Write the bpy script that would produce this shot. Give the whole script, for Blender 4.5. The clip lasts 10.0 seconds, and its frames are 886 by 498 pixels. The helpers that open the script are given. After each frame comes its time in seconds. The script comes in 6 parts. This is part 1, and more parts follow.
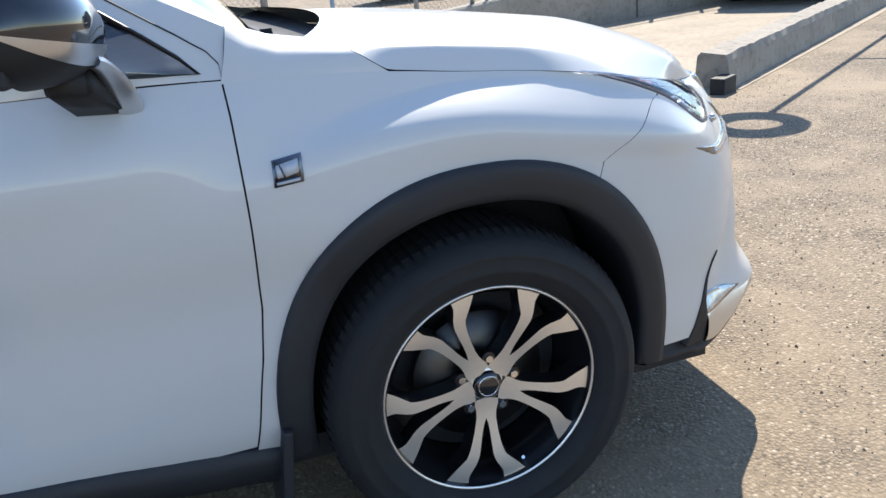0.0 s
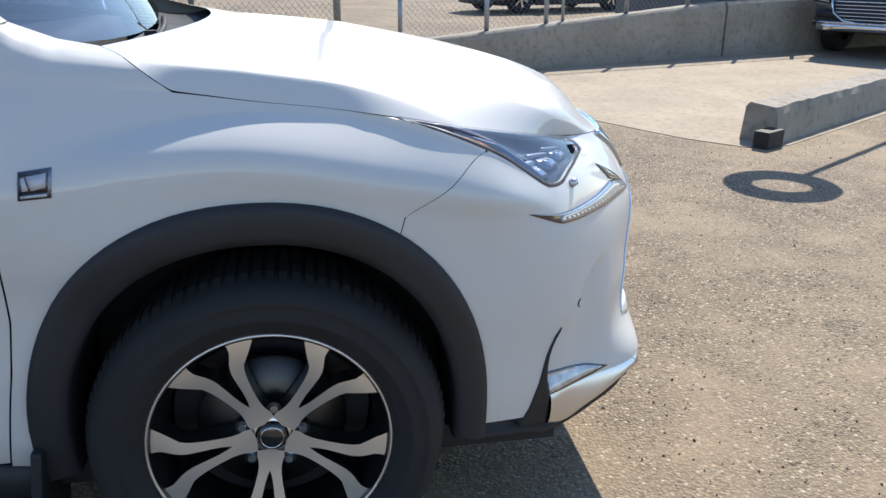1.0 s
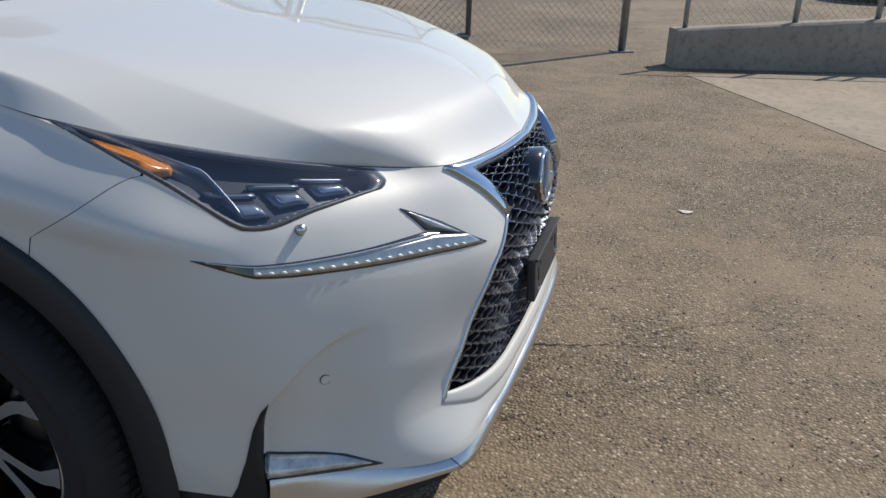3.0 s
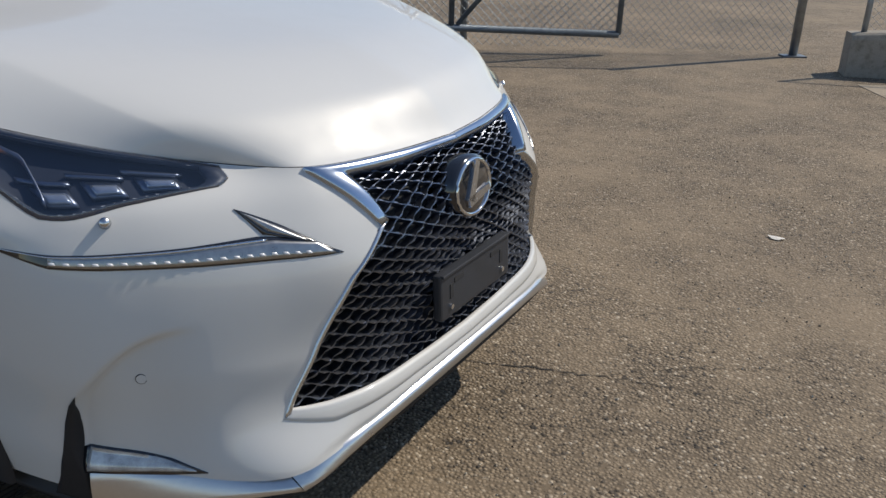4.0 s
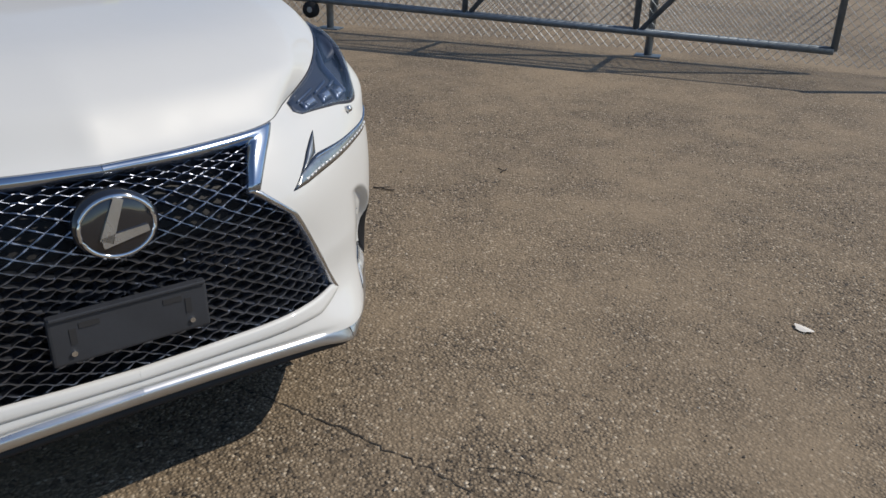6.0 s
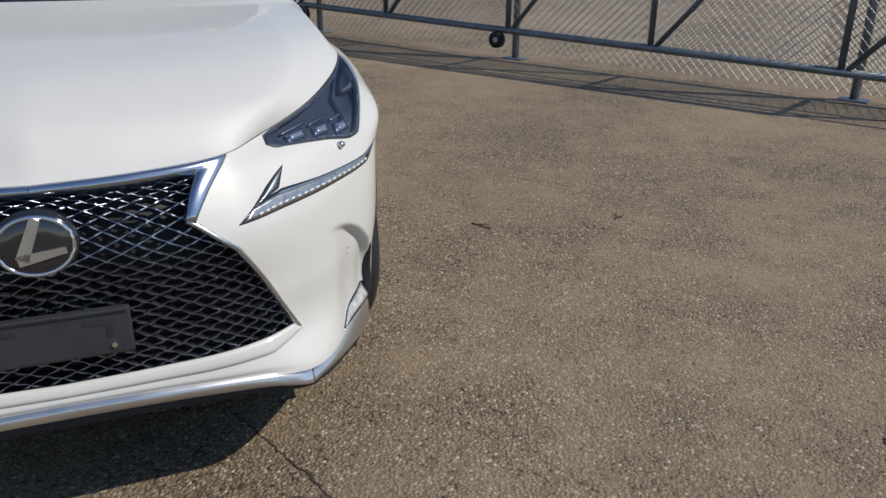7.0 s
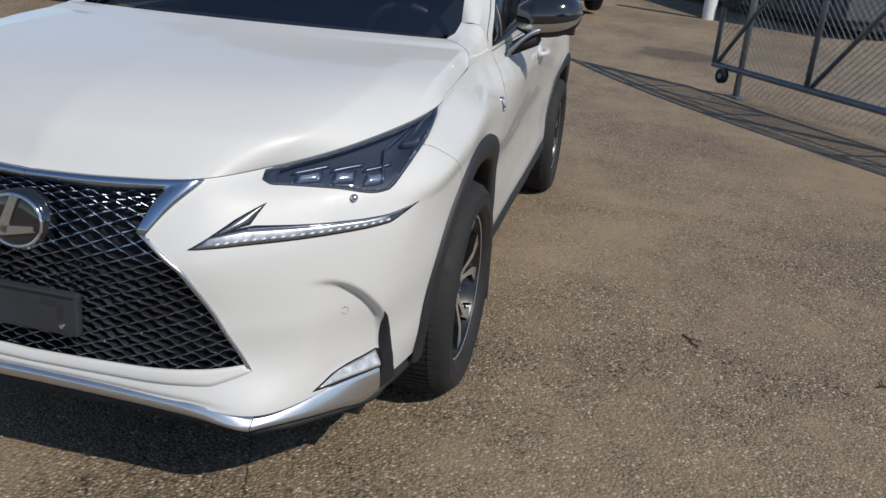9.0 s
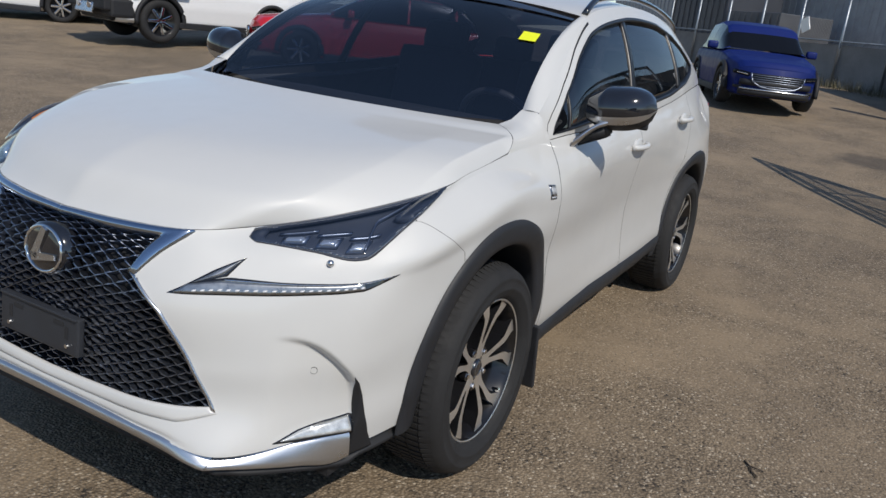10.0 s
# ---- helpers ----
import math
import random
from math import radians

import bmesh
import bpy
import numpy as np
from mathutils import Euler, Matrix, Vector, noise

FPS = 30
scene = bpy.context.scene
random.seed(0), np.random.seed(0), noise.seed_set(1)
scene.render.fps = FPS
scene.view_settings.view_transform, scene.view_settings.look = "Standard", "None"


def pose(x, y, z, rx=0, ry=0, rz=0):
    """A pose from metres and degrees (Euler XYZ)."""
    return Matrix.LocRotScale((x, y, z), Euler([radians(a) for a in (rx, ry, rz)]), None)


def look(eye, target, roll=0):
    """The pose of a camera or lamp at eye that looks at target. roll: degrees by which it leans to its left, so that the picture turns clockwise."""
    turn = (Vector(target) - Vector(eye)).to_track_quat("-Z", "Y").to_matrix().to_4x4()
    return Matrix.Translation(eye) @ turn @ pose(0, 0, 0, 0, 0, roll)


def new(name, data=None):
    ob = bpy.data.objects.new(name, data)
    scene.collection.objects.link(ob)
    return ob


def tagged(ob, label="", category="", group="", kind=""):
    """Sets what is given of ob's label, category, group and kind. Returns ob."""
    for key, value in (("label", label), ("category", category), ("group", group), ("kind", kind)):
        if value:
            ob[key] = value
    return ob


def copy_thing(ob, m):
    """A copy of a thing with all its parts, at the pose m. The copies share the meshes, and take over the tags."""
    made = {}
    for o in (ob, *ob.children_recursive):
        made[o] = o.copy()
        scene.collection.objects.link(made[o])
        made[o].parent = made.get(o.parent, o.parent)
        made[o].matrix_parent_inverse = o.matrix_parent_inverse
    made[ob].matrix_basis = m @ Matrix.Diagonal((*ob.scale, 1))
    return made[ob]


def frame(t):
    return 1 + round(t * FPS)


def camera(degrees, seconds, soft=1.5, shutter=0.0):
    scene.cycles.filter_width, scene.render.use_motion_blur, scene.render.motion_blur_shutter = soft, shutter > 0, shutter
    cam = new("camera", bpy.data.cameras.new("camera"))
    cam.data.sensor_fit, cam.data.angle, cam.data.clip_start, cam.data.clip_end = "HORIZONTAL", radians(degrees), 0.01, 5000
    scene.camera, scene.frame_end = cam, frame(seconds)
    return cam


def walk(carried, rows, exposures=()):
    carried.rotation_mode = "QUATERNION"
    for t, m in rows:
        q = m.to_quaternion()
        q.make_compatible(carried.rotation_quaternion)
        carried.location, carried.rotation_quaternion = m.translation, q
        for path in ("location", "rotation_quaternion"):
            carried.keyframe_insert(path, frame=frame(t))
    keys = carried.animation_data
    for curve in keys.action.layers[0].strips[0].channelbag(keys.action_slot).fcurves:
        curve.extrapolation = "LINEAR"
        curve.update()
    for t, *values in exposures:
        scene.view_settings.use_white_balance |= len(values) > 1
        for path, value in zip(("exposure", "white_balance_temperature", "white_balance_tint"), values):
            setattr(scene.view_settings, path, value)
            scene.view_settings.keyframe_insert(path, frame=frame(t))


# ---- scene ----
cam = camera(57.8, 10.0)
PATH = [
    (0, (-0.508, -2.333, 1.28), (0.021, -0.54, 0.57), -5.6),
    (0.5, (-0.241, -2.416, 1.299), (0.178, -0.588, 0.607), -1.7),
    (1, (0.101, -2.33, 1.29), (0.425, -0.478, 0.608), 0.2),
    (1.5, (0.453, -2.285, 1.292), (0.582, -0.412, 0.602), 0.1),
    (2, (0.763, -2.234, 1.314), (0.629, -0.368, 0.606), 1.2),
    (2.5, (1.018, -2.018, 1.309), (0.716, -0.179, 0.584), 2.0),
    (2.7, (1.1, -1.941, 1.316), (0.732, -0.119, 0.578), 2.1),
    (3.8, (1.695, -1.627, 1.323), (0.808, -0.007, 0.555), 1.0),
    (4, (1.772, -1.493, 1.317), (0.843, 0.099, 0.542), 1.5),
    (4.5, (1.997, -1.219, 1.343), (0.935, 0.282, 0.556), 1.4),
    (5, (2.278, -1.01, 1.385), (1.065, 0.372, 0.597), 1.2),
    (5.5, (2.419, -0.722, 1.352), (1.137, 0.583, 0.544), 2.7),
    (6, (2.525, -0.397, 1.381), (1.094, 0.738, 0.567), 1.7),
    (6.2, (2.604, -0.262, 1.38), (1.074, 0.754, 0.587), 0.5),
    (7.3, (2.694, 0.413, 1.388), (0.923, 0.938, 0.621), 1.0),
    (7.5, (2.678, 0.53, 1.389), (0.875, 0.93, 0.622), 0.8),
    (8, (2.717, 0.887, 1.411), (0.864, 0.933, 0.658), 0.2),
    (8.5, (2.636, 1.132, 1.382), (0.792, 0.943, 0.633), 1.7),
    (9, (2.456, 1.35, 1.416), (0.625, 0.951, 0.718), 4.6),
    (9.5, (2.312, 1.639, 1.431), (0.56, 0.973, 0.734), 7.3),
    (10, (2.266, 1.888, 1.469), (0.567, 0.992, 0.914), 6.8),
]
EXPOSURES = [(0, 1.40, 6730, 10), (0.5, 1.20, 6730, 10), (1, 1.07, 6730, 10), (1.5, 0.72, 6780, 10), (2, 0.57, 6830, 10), (2.5, 0.40, 6880, 10), (4, 0.13, 7010, 10), (5.5, 0.09, 6930, 10), (7.5, 0.11, 6850, 10), (8.5, 0.10, 6780, 10), (9.3, 0.05, 6730, 10), (10, 0.03, 6680, 10)]
walk(cam, [(t, look(eye, target, roll)) for t, eye, target, roll in PATH], EXPOSURES)

# ---------- world, sun, exposure ----------
SUN_AZ, SUN_EL = 57.0, 46.0          # degrees from +x towards +y, and above the horizon
world = bpy.data.worlds.new("sky")
scene.world = world
world.use_nodes = True
wn = world.node_tree
wn.nodes.clear()
sky = wn.nodes.new("ShaderNodeTexSky")
sky.sky_type = "NISHITA"
sky.sun_disc = False
sky.sun_elevation = radians(SUN_EL)
sky.sun_rotation = radians(90.0 - SUN_AZ)
sky.dust_density, sky.ozone_density, sky.altitude = 0.2, 3.0, 600.0
bg = wn.nodes.new("ShaderNodeBackground")
bg.inputs["Strength"].default_value = 0.12
wo = wn.nodes.new("ShaderNodeOutputWorld")
wn.links.new(sky.outputs[0], bg.inputs["Color"])
wn.links.new(bg.outputs[0], wo.inputs["Surface"])
lamp = bpy.data.lights.new("sun", "SUN")
lamp.energy, lamp.angle, lamp.color = 3.5, radians(0.5), (1.0, 0.95, 0.87)
sun = new("sun", lamp)
sun_way = Vector((math.cos(radians(SUN_AZ)) * math.cos(radians(SUN_EL)), math.sin(radians(SUN_AZ)) * math.cos(radians(SUN_EL)), math.sin(radians(SUN_EL))))
sun.matrix_world = look(sun_way * 30, (0, 0, 0))


# ---------- materials ----------
def material(name):
    m = bpy.data.materials.new(name)
    m.use_nodes = True
    nt = m.node_tree
    return m, nt, nt.nodes["Principled BSDF"]


def coords(nt, scale=1.0):
    tc = nt.nodes.new("ShaderNodeTexCoord")
    mp = nt.nodes.new("ShaderNodeMapping")
    mp.inputs["Scale"].default_value = (scale, scale, scale)
    nt.links.new(tc.outputs["Object"], mp.inputs[0])
    return mp.outputs[0]


def noise_tex(nt, vec, scale, detail=4.0, rough=0.55):
    n = nt.nodes.new("ShaderNodeTexNoise")
    n.inputs["Scale"].default_value, n.inputs["Detail"].default_value, n.inputs["Roughness"].default_value = scale, detail, rough
    nt.links.new(vec, n.inputs["Vector"])
    return n.outputs["Fac"]


def ramp(nt, fac, stops):
    r = nt.nodes.new("ShaderNodeValToRGB")
    els = r.color_ramp.elements
    while len(els) < len(stops):
        els.new(0.5)
    for e, (p, c) in zip(els, stops):
        e.position = p
        e.color = (*c, 1.0) if len(c) == 3 else c
    nt.links.new(fac, r.inputs["Fac"])
    return r.outputs["Color"]


def mix(nt, fac, a, b, mode="MIX"):
    n = nt.nodes.new("ShaderNodeMix")
    n.data_type = "RGBA"
    n.blend_type = mode
    for sock, val in ((n.inputs[0], fac), (n.inputs[6], a), (n.inputs[7], b)):
        if isinstance(val, (int, float)):
            sock.default_value = val
        elif isinstance(val, tuple):
            sock.default_value = (*val, 1.0)
        else:
            nt.links.new(val, sock)
    return n.outputs[2]


def bump(nt, bsdf, height, strength, distance):
    b = nt.nodes.new("ShaderNodeBump")
    b.inputs["Strength"].default_value, b.inputs["Distance"].default_value = strength, distance
    nt.links.new(height, b.inputs["Height"])
    nt.links.new(b.outputs[0], bsdf.inputs["Normal"])
    return b


def simple(name, colour, rough=0.5, metal=0.0, coat=0.0, vary=0.12, scale=9.0, bumpy=0.0, bscale=200.0):
    """A plain surface with a slight unevenness of colour and gloss at two scales."""
    m, nt, b = material(name)
    v = coords(nt)
    n1, n2 = noise_tex(nt, v, scale), noise_tex(nt, v, scale * 14, 3.0)
    lo = tuple(c * (1 - vary) for c in colour)
    hi = tuple(min(1.0, c * (1 + vary)) for c in colour)
    col = mix(nt, 0.35, ramp(nt, n1, [(0.3, lo), (0.7, hi)]), ramp(nt, n2, [(0.3, lo), (0.7, hi)]))
    nt.links.new(col, b.inputs["Base Color"])
    rr = ramp(nt, n1, [(0.25, (max(0.02, rough * 0.85),) * 3), (0.75, (min(1, rough * 1.15),) * 3)])
    nt.links.new(rr, b.inputs["Roughness"])
    b.inputs["Metallic"].default_value, b.inputs["Coat Weight"].default_value = metal, coat
    b.inputs["Coat Roughness"].default_value = 0.04
    if bumpy:
        bump(nt, b, noise_tex(nt, v, bscale, 3.0), bumpy, 0.002)
    return m


def paint(name, colour, flake=0.0, rough=0.32, coat=0.10, gloss=0.8):
    """Car paint: a coloured base under a clear coat, with a fine film of dust."""
    m, nt, b = material(name)
    v = coords(nt)
    dust = noise_tex(nt, v, 5.0, 6.0, 0.6)
    fine = noise_tex(nt, v, 900.0, 2.0)
    tint = tuple(c * 0.94 + 0.006 for c in colour)
    col = mix(nt, ramp(nt, dust, [(0.45, (0, 0, 0)), (0.8, (0.5, 0.5, 0.5))]), colour, tint)
    nt.links.new(col, b.inputs["Base Color"])
    nt.links.new(ramp(nt, dust, [(0.3, (rough * 0.9,) * 3), (0.75, (rough * 1.25,) * 3)]), b.inputs["Roughness"])
    b.inputs["Metallic"].default_value = flake
    b.inputs["Coat Weight"].default_value, b.inputs["Coat Roughness"].default_value = gloss, coat
    bump(nt, b, fine, 0.03, 0.0005)
    return m


def glass(name, tint, ior=1.65):
    m, nt, b = material(name)
    nt.nodes.remove(b)
    tr = nt.nodes.new("ShaderNodeBsdfTransparent")
    tr.inputs[0].default_value = (*tint, 1)
    gl = nt.nodes.new("ShaderNodeBsdfGlossy")
    gl.inputs["Roughness"].default_value = 0.015
    r0 = ((ior - 1) / (ior + 1)) ** 2
    lw = nt.nodes.new("ShaderNodeLayerWeight")
    lw.inputs["Blend"].default_value = 0.5
    po, ma = nt.nodes.new("ShaderNodeMath"), nt.nodes.new("ShaderNodeMath")
    po.operation, ma.operation = "POWER", "MULTIPLY_ADD"
    po.inputs[1].default_value, ma.inputs[1].default_value, ma.inputs[2].default_value = 5.0, 1.0 - r0, r0
    nt.links.new(lw.outputs["Facing"], po.inputs[0])
    nt.links.new(po.outputs[0], ma.inputs[0])
    mx = nt.nodes.new("ShaderNodeMixShader")
    nt.links.new(ma.outputs[0], mx.inputs[0])
    nt.links.new(tr.outputs[0], mx.inputs[1])
    nt.links.new(gl.outputs[0], mx.inputs[2])
    nt.links.new(mx.outputs[0], nt.nodes["Material Output"].inputs["Surface"])
    return m


def ground_material():
    """Worn sandy asphalt: pale and dark stones in a grey-brown binder, drifts of dust, stains."""
    m, nt, b = material("asphalt")
    v = coords(nt)
    vo = nt.nodes.new("ShaderNodeTexVoronoi")
    vo.inputs["Scale"].default_value = 92.0
    nt.links.new(v, vo.inputs["Vector"])
    sep = nt.nodes.new("ShaderNodeSeparateColor")
    nt.links.new(vo.outputs["Color"], sep.inputs[0])
    stone = ramp(nt, sep.outputs[0], [(0.0, (0.036, 0.029, 0.022)), (0.05, (0.075, 0.058, 0.042)), (0.10, (0.200, 0.153, 0.102)), (0.45, (0.250, 0.191, 0.127)), (0.87, (0.300, 0.230, 0.154)), (0.93, (0.42, 0.34, 0.245)), (1.0, (0.60, 0.51, 0.39))])
    edge = ramp(nt, vo.outputs["Distance"], [(0.25, (1, 1, 1)), (0.70, (0.42, 0.40, 0.38))])
    stone = mix(nt, 0.85, stone, edge, "MULTIPLY")
    big = noise_tex(nt, v, 0.55, 5.0, 0.6)
    mid = noise_tex(nt, v, 3.2, 5.0, 0.62)
    fine = noise_tex(nt, v, 60.0, 4.0, 0.7)
    add = nt.nodes.new("ShaderNodeMath")
    add.operation = "MULTIPLY_ADD"
    add.inputs[1].default_value = 0.55
    nt.links.new(mid, add.inputs[0])
    nt.links.new(big, add.inputs[2])
    dust = ramp(nt, add.outputs[0], [(0.66, (0.0, 0.0, 0.0)), (0.95, (0.80, 0.80, 0.80))])
    sand = ramp(nt, fine, [(0.25, (0.205, 0.154, 0.098)), (0.75, (0.330, 0.249, 0.162))])
    col = mix(nt, dust, stone, sand)
    stain = ramp(nt, noise_tex(nt, v, 0.8, 3.0), [(0.3, (0.80, 0.80, 0.82)), (0.6, (1.0, 1.0, 1.0))])
    col = mix(nt, 0.7, col, stain, "MULTIPLY")
    # an old oil stain on the way to the gate
    mp = nt.nodes.new("ShaderNodeMapping")
    mp.vector_type = "POINT"
    mp.inputs["Location"].default_value = (10.35 * 1.3, -1.9, 0.0)
    mp.inputs["Scale"].default_value = (1.3, 1.0, 0.0)
    nt.links.new(v, mp.inputs[0])
    far = nt.nodes.new("ShaderNodeVectorMath")
    far.operation = "LENGTH"
    nt.links.new(mp.outputs[0], far.inputs[0])
    wob = nt.nodes.new("ShaderNodeMath")
    wob.operation = "MULTIPLY_ADD"
    wob.inputs[1].default_value = 0.5
    nt.links.new(mid, wob.inputs[0])
    nt.links.new(far.outputs["Value"], wob.inputs[2])
    spot = ramp(nt, wob.outputs[0], [(0.75, (0.55, 0.56, 0.60)), (1.0, (1.0, 1.0, 1.0))])
    col = mix(nt, 1.0, col, spot, "MULTIPLY")
    nt.links.new(col, b.inputs["Base Color"])
    b.inputs["Roughness"].default_value = 0.85
    h = mix(nt, dust, ramp(nt, vo.outputs["Distance"], [(0.0, (1, 1, 1)), (0.7, (0, 0, 0))]), ramp(nt, fine, [(0.2, (0.4, 0.4, 0.4)), (0.8, (0.7, 0.7, 0.7))]))
    bump(nt, b, h, 0.9, 0.007)
    return m


def concrete_material(name, colour, rough=0.9):
    m, nt, b = material(name)
    v = coords(nt)
    n1, n2, n3 = noise_tex(nt, v, 1.3, 6.0, 0.65), noise_tex(nt, v, 14.0, 5.0, 0.65), noise_tex(nt, v, 130.0, 3.0)
    base = ramp(nt, n1, [(0.3, tuple(c * 0.78 for c in colour)), (0.7, tuple(c * 1.1 for c in colour))])
    spots = ramp(nt, n2, [(0.28, (0.55, 0.53, 0.5)), (0.5, (1, 1, 1))])
    grain = ramp(nt, n3, [(0.3, (0.84, 0.83, 0.82)), (0.7, (1.05, 1.05, 1.05))])
    col = mix(nt, 1.0, mix(nt, 0.8, base, spots, "MULTIPLY"), grain, "MULTIPLY")
    nt.links.new(col, b.inputs["Base Color"])
    b.inputs["Roughness"].default_value = rough
    bump(nt, b, mix(nt, 0.4, n2, n3), 0.5, 0.006)
    return m


M_GROUND = ground_material()
M_PAD = concrete_material("concrete_pad", (0.37, 0.31, 0.235))
M_WALL = concrete_material("concrete_wall", (0.34, 0.305, 0.255))
M_WHITE = paint("pearl_white_paint", (0.565, 0.565, 0.553), 0.0, 0.46, 0.035, 0.7)
M_CLAD = simple("dark_grey_cladding", (0.016, 0.0175, 0.0215), 0.6, vary=0.2, bumpy=0.15, bscale=500)
M_BLACK = simple("gloss_black", (0.011, 0.012, 0.016), 0.12, coat=1.0)
M_DARK = simple("matt_black_plastic", (0.011, 0.0115, 0.014), 0.65)
M_RUBBER = simple("tyre_rubber", (0.014, 0.014, 0.015), 0.8, vary=0.35, scale=20, bumpy=0.2)
M_CHROME = simple("chrome", (0.72, 0.74, 0.77), 0.08, 1.0, vary=0.04)
M_SATIN = simple("satin_silver", (0.60, 0.61, 0.63), 0.26, 1.0, vary=0.06)
M_MACHINED = simple("machined_alloy", (0.84, 0.83, 0.81), 0.34, 0.92, vary=0.05)
M_RIMBLACK = simple("black_alloy", (0.012, 0.012, 0.014), 0.3, 0.3, coat=0.6)
M_STEEL = simple("brake_steel", (0.10, 0.095, 0.09), 0.4, 1.0, vary=0.2)
M_GRILLE = simple("dark_chrome_mesh", (0.21, 0.235, 0.29), 0.37, 1.0)
M_GLASS = glass("tinted_glass", (0.36, 0.41, 0.53), 2.2)
M_SIDE = glass("side_glass", (0.24, 0.29, 0.38), 2.2)
M_PRIVACY = glass("privacy_glass", (0.22, 0.23, 0.26), 2.1)
M_LENS = glass("clear_lens", (0.75, 0.78, 0.82))
M_AMBER = simple("amber_reflector", (0.85, 0.26, 0.02), 0.2, coat=0.8, vary=0.3, scale=200)
M_GALV = simple("galvanised_steel", (0.30, 0.33, 0.36), 0.45, 0.85, vary=0.25, scale=14)
M_GATE = simple("weathered_steel_pipe", (0.16, 0.19, 0.22), 0.5, 0.6, vary=0.3, scale=10)
M_INTERIOR = simple("dark_interior", (0.02, 0.02, 0.022), 0.7)

